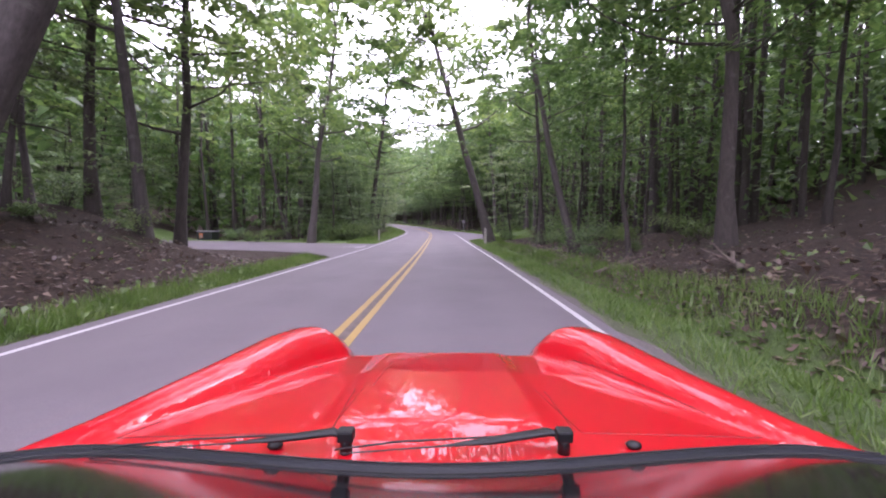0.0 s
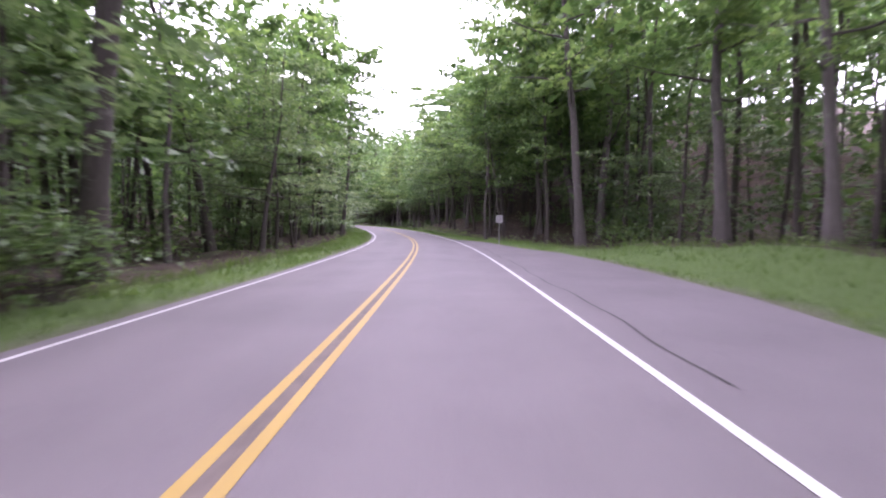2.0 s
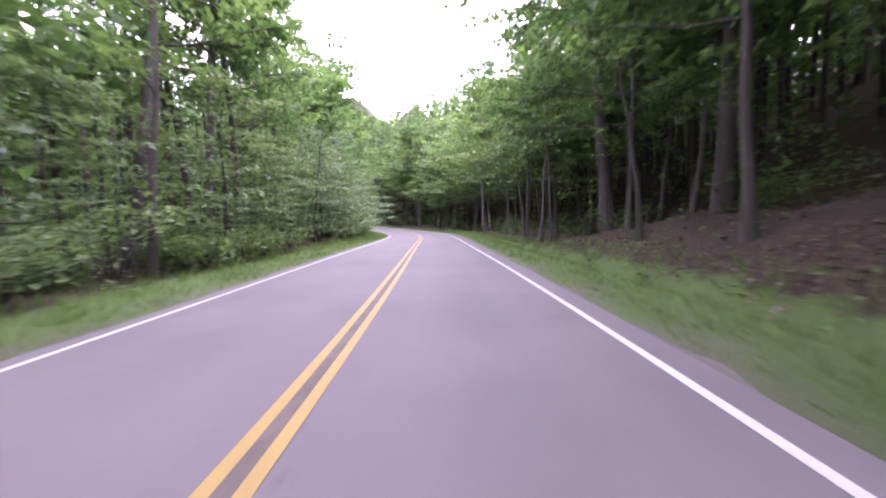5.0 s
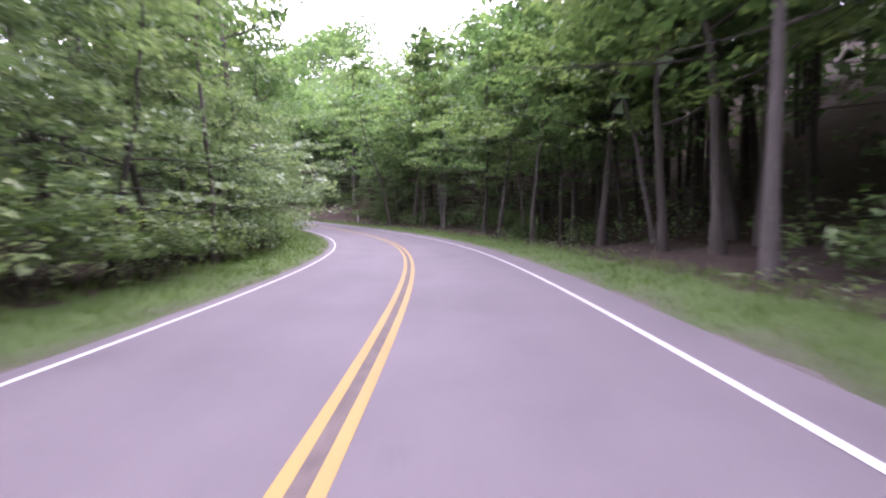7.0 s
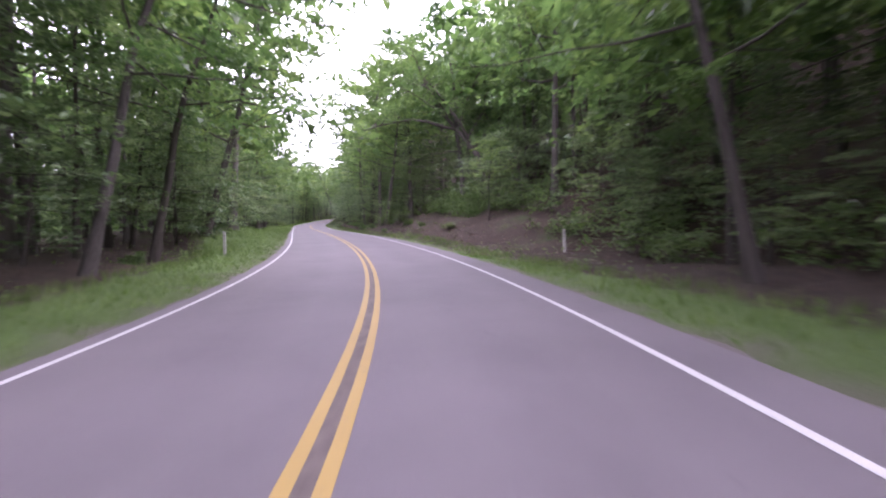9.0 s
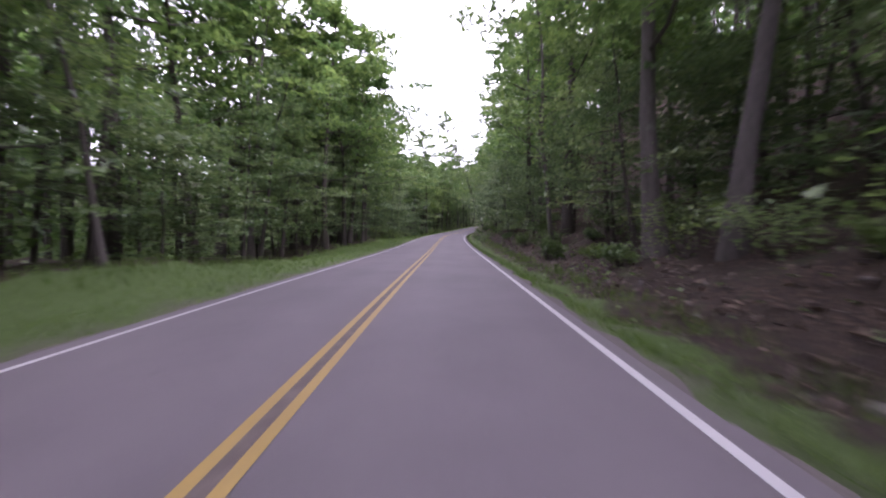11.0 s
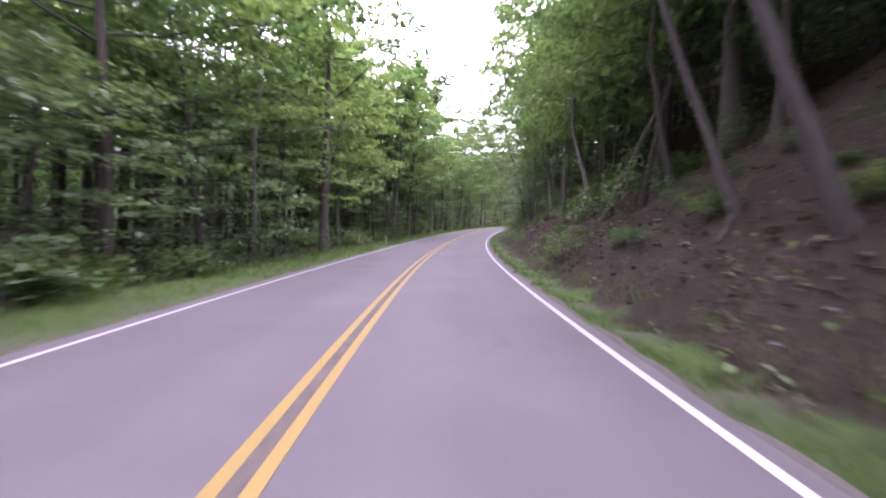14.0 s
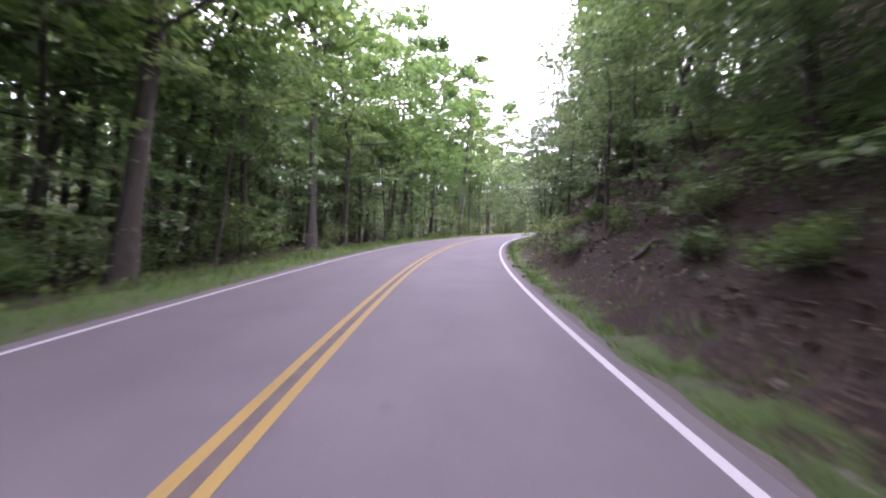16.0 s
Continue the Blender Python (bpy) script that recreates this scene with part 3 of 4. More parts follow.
def bush_model(seed, size, label):
    r = np.random.RandomState(seed)
    stems, faces, cs, cnt = [], [], [], 0
    for k in range(14):
        a = r.uniform(0, 6.28)
        tip = np.array([math.cos(a), math.sin(a), 0]) * size * r.uniform(0.25, 1.0) + np.array([0, 0, size * r.uniform(0.5, 1.15)])
        pts = np.stack([np.array([0, 0, -0.15]), tip * np.array([0.35, 0.35, 0.55]), tip])
        v, f = tube(pts, [0.018, 0.012, 0.005], 3, cnt)
        stems.append(v), faces.append(f)
        cnt += len(v)
        for q in (0.45, 0.7, 0.9, 1.0):
            m = 15
            cs.append(pts[1] + (tip - pts[1]) * q + r.normal(0, 1, (m, 3)) * np.array([0.24, 0.24, 0.12]) * size)
    base = tagged(new("bush"), label, "bush", "roadside bushes")
    part("stem", make_mesh("stem", np.concatenate(stems), np.concatenate(faces), BARK_DARK), base)
    part("foliage", make_mesh("foliage", *leaf_tris(r, np.concatenate(cs), 0.14, 0.5), LEAF_BUSH), base)
    return base


BUSH = [bush_model(80, 1.0, "low leafy green bush on the verge"), bush_model(81, 1.4, "waist-high leafy green bush"), bush_model(82, 0.7, "small weedy green bush on the verge"),
        bush_model(83, 1.8, "large dense green bush at the wood's edge")]
MODELS = TALL + SLIM + EDGE + CANOPY + BUSH
USED = set()
TREES = []


def plant(model, s, d, scale=1.0, turn=0.0, lean=(0, 0), thick=1.0):
    """Puts a tree at s along, d across; lean in degrees about the plan's x and y."""
    x, y, _ = on_road(s, d)
    z = float(ground_height(x, y)[0])
    m = pose(float(x), float(y), z - 0.05, lean[0], lean[1], turn)
    TREES.append((float(x), float(y)))
    if s < 0.35 * abs(d) or s > (396 if d < 0 else 368):
        return None
    if model in USED:
        ob = copy_thing(model, m)
    else:
        ob = model
        USED.add(model)
        ob.matrix_basis = m
    ob.scale = (scale * thick, scale * thick, scale)
    return ob


def road_angle(s):
    return math.degrees(float(np.interp(s, RS, RT)))


# trees that stand out: model, along, across, scale, thickness, lean towards the road in degrees
MARKED = [(TALL[1], 31.8, 5.0, 1.0, 1.1, 17), (TALL[3], 31, -8.8, 1.0, 1.1, 7), (SLIM[1], 18.3, 7.1, 1.1, 1.4, 13), (TALL[0], 27, 7.9, 1.0, 0.6, 4), (TALL[2], 12, 9.5, 1, 1.2, 6),
          (TALL[5], 15.5, 12, 1, 1.0, 3), (TALL[1], 61, 10.2, 1.0, 1.0, 2), (TALL[4], 66, 9.8, 1.0, 0.9, 0), (TALL[3], 77, 9.8, 1.0, 0.95, 3), (SLIM[3], 79, 9.0, 1.2, 1.1, 2)]
MARKED += [(TALL[3], 83, -6.9, 1.0, 0.95, 6), (TALL[0], 93, -8.6, 1.0, 1, 0), (SLIM[3], 169.6, 8.7, 1.0, 1.1, -3), (SLIM[1], 169.9, 9.2, 0.95, 1.1, 5), (TALL[2], 147, 9.6, 1, 0.9, 0),
           (TALL[5], 141, 7.8, 1, 0.7, 0), (TALL[3], 172, 10.2, 1, 0.75, 3), (TALL[0], 203, -8.9, 1.0, 1.0, 15), (CANOPY[2], 178, -7.3, 1.3, 1.0, 8), (CANOPY[0], 184.5, -7.8, 1.3, 1.0, 9), (CANOPY[2], 191, -8.4, 1.25, 1.0, 6), (SLIM[3], 280.9, 6.5, 1.1, 0.75, 17)]
MARKED += [(CANOPY[2], 249, -8.6, 1.45, 1.0, 4), (TALL[0], 252.5, -9.0, 1.0, 1.0, 5), (CANOPY[0], 256, -8.4, 1.4, 1.0, 6), (CANOPY[2], 260, -9.0, 1.4, 1.0, 3), (EDGE[2], 266, 8.2, 0.8, 1.0, 4), (EDGE[0], 261, 7.0, 0.75, 1.0, 6)]
MARKED += [(EDGE[4], 273, -8.4, 1.15, 1.1, 3), (EDGE[2], 268, -9.6, 1.0, 1.0, 0), (TALL[3], 278.6, 6.3, 1.0, 0.5, 20), (TALL[0], 295.4, -5.9, 1.0, 0.9, 0), (TALL[4], 313.5, -6.2, 1, 1.0, 2), (SLIM[1], 306, 8.5, 1.2, 1.1, 11), (TALL[1], 8.0, -9.2, 1, 1.5, 25),
           (TALL[2], 15.2, -8.8, 1, 1.0, 3), (TALL[4], 13.5, -10.5, 1, 1.0, 0), (TALL[0], 46, -7.0, 1, 1.2, 7), (TALL[2], 70.4, -9.6, 1, 1, 3), (TALL[4], 78.4, -9.6, 1, 1, 6), (SLIM[3], 70.1, 6.1, 1.0, 1.3, 0),
           (TALL[0], 322, -7.2, 1, 1.1, 4), (TALL[2], 329.3, -11.5, 1, 0.9, 8), (TALL[4], 329.8, -8.6, 1, 1, -6)]
for k, (model, s, d, sc, th, lean) in enumerate(MARKED):
    a = radians(road_angle(s))
    side = -1 if d > 0 else 1
    # tilt about the road's own direction
    ax = Vector((-math.sin(a), math.cos(a), 0))
    x, y, _ = on_road(s, d)
    z = float(ground_height(x, y)[0])
    ob = plant(model, s, d, sc, 0, (0, 0), th)
    ob.matrix_basis = Matrix.Translation((float(x), float(y), z - 0.05)) @ Matrix.Rotation(radians(lean) * side, 4, ax) @ Matrix.Rotation(k * 1.7, 4, "Z") @ Matrix.Diagonal((sc * th, sc * th, sc, 1))



def oak():
    """The spreading tree on the bank whose long limb reaches out over the road."""
    r = np.random.RandomState(77)
    x, y, _ = on_road(204.2, 13.2)
    x, y = float(x), float(y)
    z = float(ground_height(x, y)[0])
    a = radians(road_angle(204))
    base = tagged(new("oak_tree"), "old spreading tree on the bank with one limb over the road", "tree")
    left = np.array([-math.cos(a), -math.sin(a), 0.0])
    ahead = np.array([-math.sin(a), math.cos(a), 0.0])
    up = np.array([0, 0, 1.0])
    trunk = np.array([(0, -0.5, 0), (0.2, 1.5, 0), (0.5, 3.2, 0), (0.75, 4.6, 0.2), (1.5, 6.6, 1.5), (2.3, 8.6, 3.2), (3.6, 11, 4.2), (4.6, 14, 4.6)]) @ np.stack([left, up, ahead])
    V, F, cnt, centres = [], [], 0, []

    def limb(pts, r0, sides=6):
        nonlocal cnt
        v, f = tube(pts, r0 * np.linspace(1, 0.25, len(pts)), sides, cnt)
        V.append(v), F.append(f)
        cnt += len(v)

    limb(trunk, 0.36, 9)
    for dist, rise, fwd, start, r0, arch in ((7.8, 0.7, 3.2, 7.6, 0.17, 3.0), (5.0, 6.5, 0.8, 4.8, 0.2, 1.2), (5, 3.0, 2.5, 8.5, 0.12, 1.6), (4, 4.0, -3, 9.5, 0.11, 1.6), (-4, 4, 2, 6.5, 0.13, 1.6),
                                             (4.5, 2.6, -2.5, 7.4, 0.1, 2.0), (-3, 5, -4, 7.5, 0.12, 1.6), (-5, 3, 1, 9.5, 0.12, 1.6), (2, 3, 3, 11, 0.1, 1.5)):
        p0 = np.array([np.interp(start, trunk[:, 2], trunk[:, i]) for i in range(3)])
        t = np.linspace(0, 1, 7)[:, None]
        pts = p0 + left * dist * t + up * (rise * np.sin(t * arch)) + ahead * fwd * t * t + np.cumsum(r.normal(0, 0.12, (7, 3)), 0)
        limb(pts, r0)
        for q in np.linspace(0.35, 1.0, 9):
            c0 = np.array([np.interp(q, t[:, 0], pts[:, i]) for i in range(3)])
            tip = c0 + r.normal(0, 0.9, 3) + up * 0.45
            limb(np.stack([c0, (c0 + tip) / 2 + r.normal(0, 0.1, 3), tip]), 0.04, 4)
            for _ in range(3):
                m = 40
                rr, aa = 0.75 * np.sqrt(r.uniform(0, 1, m)), r.uniform(0, 6.28, m)
                centres.append(tip + r.normal(0, 0.5, 3) + np.column_stack([rr * np.cos(aa), rr * np.sin(aa), r.normal(0, 0.1, m)]))
    part("trunk", make_mesh("trunk", np.concatenate(V), np.concatenate(F), BARK_DARK, True), base)
    part("crown", make_mesh("crown", *leaf_tris(r, np.concatenate(centres), 0.17), LEAF_HIGH), base)
    base.location = (x, y, z - 0.05)
    TREES.append((x, y))


oak()
rnd = random.Random(7)


def scatter(models, count, s_range, d_range, gap, scale, side=0, skip=None, lean=4.0):
    """Plants trees at random places of a band, keeping a gap to those that stand."""
    done = tries = 0
    while done < count and tries < count * 40:
        tries += 1
        s = rnd.uniform(*s_range)
        sd = side or rnd.choice((-1, 1))
        d = sd * rnd.uniform(*d_range)
        if skip and skip(s, d):
            continue
        x, y, _ = on_road(s, d)
        x, y = float(x), float(y)
        _, dd, _ = road_place(x, y)
        if abs(float(dd[0])) < d_range[0] - 0.3 or any((x - a) ** 2 + (y - b) ** 2 < gap * gap for a, b in TREES):
            continue
        how = (rnd.choice(models), s, d, rnd.uniform(*scale), rnd.uniform(0, 360), (rnd.gauss(0, lean), rnd.gauss(0, lean)), rnd.uniform(0.85, 1.2))
        if not (models is TALL and 138 < s < 184 and 0 < d < 9.4):
            plant(*how)
        done += 1


def clear(s, d):
    """Places that stay open: the side road, the lay-by, the mouth of the bends."""
    if d < 0 and 13 < s < 37 and d > -26:
        return True
    if d > 0 and (179 < s < 189 and d < 9.2):
        return True
    if 193 < s < 264 and -9.4 < d < 0 or 174 < s < 194 and -8 < d < 0:
        return True
    if 182 < s < 213 and 0 < d < 12.8:
        return True
    if d > 0 and 31 < s < 72 and d < table(RIGHT_EDGE, s) + 1.8:
        return True
    return False


def bare(s, d):
    """Banks where no big trunk stands near the road."""
    return clear(s, d) or (d > 0 and d < 9.5 and (180 < s < 208 or 262 < s < 282))


scatter(TALL, 118, (-10, 385), (7.6, 15), 3.0, (0.85, 1.15), skip=bare)
scatter(SLIM, 64, (-5, 390), (7.0, 15), 2.0, (0.8, 1.2), skip=bare, lean=4)


def open_edge(s, d):
    return clear(s, d) or (d < 0 and s < 36 and d > -9) or (d > 0 and (s < 30 or 262 < s < 300 or 38 < s < 182))


def cut_face(s, d):
    """The bare cut bank."""
    return d > 0 and 263 < s < 286 and d < 11.5


def dark_edge(s, d):
    return open_edge(s, d) or cut_face(s, d) or (d < 0 and 36 < s < 100)


scatter(EDGE, 105, (-6, 395), (7.0, 11), 2.5, (0.8, 1.2), skip=open_edge, lean=5)
def dark_wood(s, d):
    """The shaded wood of bare trunks above the right side of the bends."""
    return clear(s, d) or (d > 0 and (s < 36 or 62 < s < 192 or 274 < s < 312))


scatter(EDGE, 40, (-10, 395), (10.5, 16), 2.6, (0.9, 1.3), skip=dark_wood, lean=5)
# the thicket inside the left bend and the young growth along the bends
scatter(EDGE[:2] + EDGE[3:4], 22, (122, 172), (7.2, 9.6), 1.7, (0.8, 1.1), side=-1, lean=4)
scatter(EDGE, 22, (178, 270), (9.4, 12.5), 2.0, (0.9, 1.25), side=-1, lean=4)
scatter(CANOPY, 46, (64, 182), (7.4, 13), 2.4, (0.85, 1.2), side=1, skip=clear, lean=4)
scatter(EDGE[:4], 6, (160, 184), (9.6, 14), 1.8, (0.5, 0.85), side=1)
scatter(CANOPY, 20, (262, 318), (8.6, 14), 2.4, (0.8, 1.1), side=1, skip=cut_face, lean=6)
scatter(EDGE, 16, (8, 46), (25, 32), 2.4, (0.9, 1.3), side=-1)
scatter(EDGE[1:4], 9, (298, 345), (8.0, 11.5), 2.0, (0.5, 0.85), side=1, lean=8)
scatter(EDGE[:4], 8, (322, 352), (6.8, 9.5), 1.9, (0.6, 0.95), side=1, lean=7)
scatter(EDGE[:4], 9, (243, 262), (6.2, 9.0), 1.9, (0.6, 0.95), side=1, lean=7)
scatter(CANOPY, 5, (284, 302), (7.0, 9.8), 2.2, (0.95, 1.25), side=-1, lean=4)
scatter(EDGE, 7, (312, 348), (9.5, 15), 2.0, (0.9, 1.3), side=-1)
scatter(CANOPY, 14, (326, 380), (6.8, 11), 2.2, (0.9, 1.2), lean=5)
scatter(EDGE[1:4], 5, (318, 338), (6.2, 7.8), 1.5, (0.45, 0.65), side=1, lean=8)
scatter(EDGE[:4], 6, (248, 263), (6.8, 9.0), 1.7, (0.6, 1.0), side=1, lean=8)
scatter(EDGE[:4], 5, (172, 186), (9.8, 13.5), 1.5, (0.4, 0.7), side=1)
scatter(TALL, 7, (10, 52), (26, 34), 3.0, (0.9, 1.1), side=-1)
scatter(CANOPY, 3, (6, 16), (7.4, 13), 2.2, (0.9, 1.3), side=-1)
scatter(EDGE[:4], 4, (262, 267), (7.0, 9.0), 1.4, (0.6, 0.85), side=1, lean=8)
scatter(EDGE[:4], 5, (300, 316), (7.8, 10.5), 1.6, (0.7, 1.1), side=1, lean=9)
plant(CANOPY[1], 195.6, 9.0, 0.5, 20, (0, 0), 0.8)
scatter(TALL, 15, (210, 264), (9.8, 14.5), 2.4, (0.9, 1.12), side=-1)
scatter(TALL, 5, (264, 290), (7.5, 13), 2.4, (0.85, 1.1), side=-1)
scatter(TALL, 13, (214, 264), (8.4, 10.6), 2.4, (1.08, 1.25), side=-1, lean=5)
scatter(TALL, 6, (214, 250), (7.4, 9.6), 2.6, (0.95, 1.1), side=1)
scatter(EDGE, 16, (334, 394), (9, 18), 2.4, (0.9, 1.3), side=-1)
scatter(EDGE, 11, (187, 216), (11.5, 17), 2.0, (0.7, 1.1), side=1)
scatter(EDGE, 9, (50, 82), (12.5, 20), 2.4, (0.8, 1.1), side=1)
scatter(CANOPY, 9, (274, 290), (7.2, 10), 1.7, (0.75, 0.95), side=1, lean=6)
scatter(EDGE, 4, (35.5, 44), (7, 10), 1.8, (0.8, 1.0), side=-1)
scatter(EDGE[:2], 6, (336, 347), (5.7, 7.6), 1.4, (0.7, 0.95), side=1, lean=8)
scatter(CANOPY, 16, (284, 336), (6.9, 11), 1.8, (0.75, 1.0), side=1, lean=8)
scatter(EDGE[:3], 4, (304, 332), (6.6, 8.6), 1.8, (0.6, 0.9), side=1, lean=8)
TREES.clear()
plant(BUSH[3], 287.7, 5.2, 0.62, 40)
scatter(BUSH, 26, (287, 345), (5.3, 8.2), 0.9, (0.25, 0.5), side=1, lean=14)
scatter(BUSH, 24, (265, 285), (5.5, 10.5), 0.9, (0.25, 0.5), side=1, lean=14)
scatter(BUSH[:3], 3, (194, 210), (7.0, 9), 1.1, (0.4, 0.6), side=1, lean=8)
scatter(BUSH, 9, (22, 34), (6.6, 12), 1.2, (0.35, 0.7), side=1)
scatter(BUSH, 14, (312, 340), (5.4, 7.5), 1.0, (0.5, 0.9), side=1, lean=14)
scatter(BUSH, 9, (15, 26), (6.6, 12), 1.5, (0.4, 0.75), side=1)
scatter(BUSH, 6, (3, 15), (8, 12), 1.3, (0.4, 0.7), side=-1)
scatter(BUSH[:3], 16, (32.2, 38), (7.2, 20), 0.8, (0.35, 0.7), side=-1)
scatter(BUSH, 12, (34.5, 44), (5.4, 8.5), 0.9, (0.5, 0.9), side=-1)
scatter(BUSH, 9, (252, 263), (4.9, 7.2), 0.9, (0.3, 0.6), side=1, lean=10)
scatter(BUSH, 24, (264, 345), (7.0, 9.5), 1.4, (0.5, 0.9), side=1, lean=16)
scatter(BUSH[1:], 26, (126, 176), (6.6, 7.8), 1.2, (0.7, 1.1), side=-1)
scatter(BUSH, 34, (212, 340), (5.6, 10), 1.4, (0.4, 0.8), side=1, lean=14)
scatter(BUSH, 44, (262, 345), (5.2, 9), 0.8, (0.22, 0.42), side=1, lean=14)
scatter(BUSH, 90, (0, 395), (5.6, 9), 1.6, (0.6, 1.15), skip=dark_edge, lean=6)

for model in MODELS:
    if model not in USED:
        plant(model, 350, 18 + 3 * MODELS.index(model))

# ---- far woods, grass and weeds ----


def far_woods():
    """The depth of the forest on both sides, from behind the first rows to where nothing shows, with loose leaves added
    overhead for shade.
    """
    r = np.random.RandomState(3)
    n = 2700
    s = r.uniform(-70, RS[-1] + 20, n)
    a = 14.5 + 62 * r.uniform(0, 1, n) ** 2.0
    d = a * r.choice((-1, 1), n)
    # the outside of the bend spreads wider: more trees there
    s[:260], d[:260] = r.uniform(115, 205, 260), r.uniform(17, 60, 260)
    s[260:420], d[260:420] = r.uniform(285, 360, 160), -r.uniform(15, 42, 160)
    s[420:580], d[420:580] = r.uniform(2, 52, 160), r.uniform(15, 46, 160)
    x, y, _ = on_road(s, d)
    # close the road's both ends with woods beyond the bends
    ex, ey = r.uniform(-45, 45, 160), r.uniform(0, 40, 160)
    back = RT[0]
    x = np.concatenate([x, RX[0] + ex[:80], RX[-1] + ex[80:]])
    y = np.concatenate([y, RY[0] - 6 - ey[:80], RY[-1] + 4 + ey[80:]])
    ss, dd, _ = road_place(x, y)
    end = (ss < RS[0] + 0.5) | (ss > RS[-1] - 1.5)
    ok = ((np.abs(dd) > 14.5) | end) & ~((dd < 0) & (dd > -24) & (ss > 13) & (ss < 37))
    dark = (((dd > 0) & ((ss > 72) & (ss < 262) | (ss > 274) & (ss < 345))) | ((dd < 0) & ((ss > 42) & (ss < 112) | (ss > 284) & (ss < 345))))[ok]
    x, y, dd = x[ok], y[ok], np.abs(dd[ok])
    z = ground_height(x, y)
    tv, tf, near, far, cnt = [], [], [], [], 0
    for px, py, pz, q, shade in zip(x, y, z, dd, dark):
        h = r.uniform(15, 22)
        v, f = tube(np.array([[px, py, pz - 0.5], [px + r.normal(0, 0.4), py, pz + h * 0.5], [px, py + r.normal(0, 0.8), pz + h]]), [r.uniform(0.1, 0.24), 0.13, 0.04], 4, cnt)
        tv.append(v), tf.append(f)
        cnt += len(v)
        m = 90 if q < 26 else 64
        c = r.normal(0, 1, (m, 3)) * np.array([1.8, 1.8, 3.8]) + np.array([px, py, pz + h * (0.72 if shade else 0.62)])
        lo = (24 if shade else 70) if q < 26 else (44 if shade else 50)
        k = r.uniform(0, 6.28, lo)
        low = np.column_stack([px + 1.8 * np.cos(k) * r.uniform(0.2, 1.3, lo), py + 1.8 * np.sin(k) * r.uniform(0.2, 1.3, lo), pz + 0.3 + 6.5 * r.uniform(0, 1, lo)])
        (near if q < 26 else far).append(np.concatenate([c, low]))
    base = tagged(new("far_woods"), "dense green woods further back from the road, with leaves added overhead for shade", "woods", kind="stuff")
    part("trunk", make_mesh("trunk", np.concatenate(tv), np.concatenate(tf), BARK_DARK, True), base)
    near, far = np.concatenate(near), np.concatenate(far)
    # a closed roof of loose leaves, added over the forest to block skylight
    n = 225000
    cs, cd = r.uniform(-55, 440, n), np.where(np.arange(n) < 150000, r.uniform(8.6, 34, n), r.uniform(34, 85, n)) * r.choice((-1, 1), n)
    cx, cy, _ = on_road(cs, cd)
    _, back, _ = road_place(cx, cy)
    # thinner over the left side and the first stretch
    dense = np.where(np.abs(cd) > 34, 1.0, np.where(cd < 0, np.where(cd > -10.5, 0, np.interp(cs, [0, 60, 110, 130, 235, 246, 260, 270], [0.4, 0.12, 0.12, 0.5, 0.4, 0.6, 0.4, 0.0])), np.where(cs < 52, np.where(cd < 14, 0, 0.4), np.where((cs > 294) & (cs < 335) | (cs > 238) & (cs < 276), 0.35, 1.0))))
    keep = (np.abs(back) > 8.4) & ~((cd < 0) & (cs > 10) & (cs < 40) & (cd > -24)) & (r.uniform(0, 1, n) < dense)
    cx, cy = cx[keep], cy[keep]
    roof = np.column_stack([cx, cy, ground_height(cx, cy) + r.triangular(8.5, 14, 20, len(cx))])
    # a thick lower layer of loose leaves, added to shade the wood on the right
    n = 66000
    hs = np.where(np.arange(n) < 52000, r.uniform(66, 212, n), r.uniform(279, 320, n))
    hx, hy, _ = on_road(hs, r.uniform(np.where(hs > 279, 7.4, np.where(hs > 187, 14, np.where(hs > 120, 7.9, 9.5))), 24))
    _, back, _ = road_place(hx, hy)
    hx, hy = hx[np.abs(back) > 7.2], hy[np.abs(back) > 7.2]
    hs = hs[np.abs(back) > 7.2]
    low = hs > 274
    thick = np.column_stack([hx, hy, ground_height(hx, hy) + np.where(low, r.triangular(4.2, 6, 11, len(hx)), r.triangular(5.5, 8.5, 14, len(hx)))])
    # the same added shading layer over two stretches on the left
    lx, ly, _ = on_road(np.concatenate([r.uniform(44, 112, 14000), r.uniform(250, 345, 20000)]), -r.uniform(10, 24, 34000))
    thick = np.concatenate([thick, np.column_stack([lx, ly, ground_height(lx, ly) + r.triangular(6, 8, 12, 34000)])])
    allc = np.concatenate([near, far, thick, roof])
    part("foliage", make_mesh("foliage", *leaf_tris(r, allc, np.concatenate([np.full(len(near), 0.38), np.full(len(far), 1.05), np.full(len(thick), 0.64), np.where(np.abs(cd[keep]) < 34, 0.8, 1.7)]), 0.6), LEAF_HIGH), base)


far_woods()


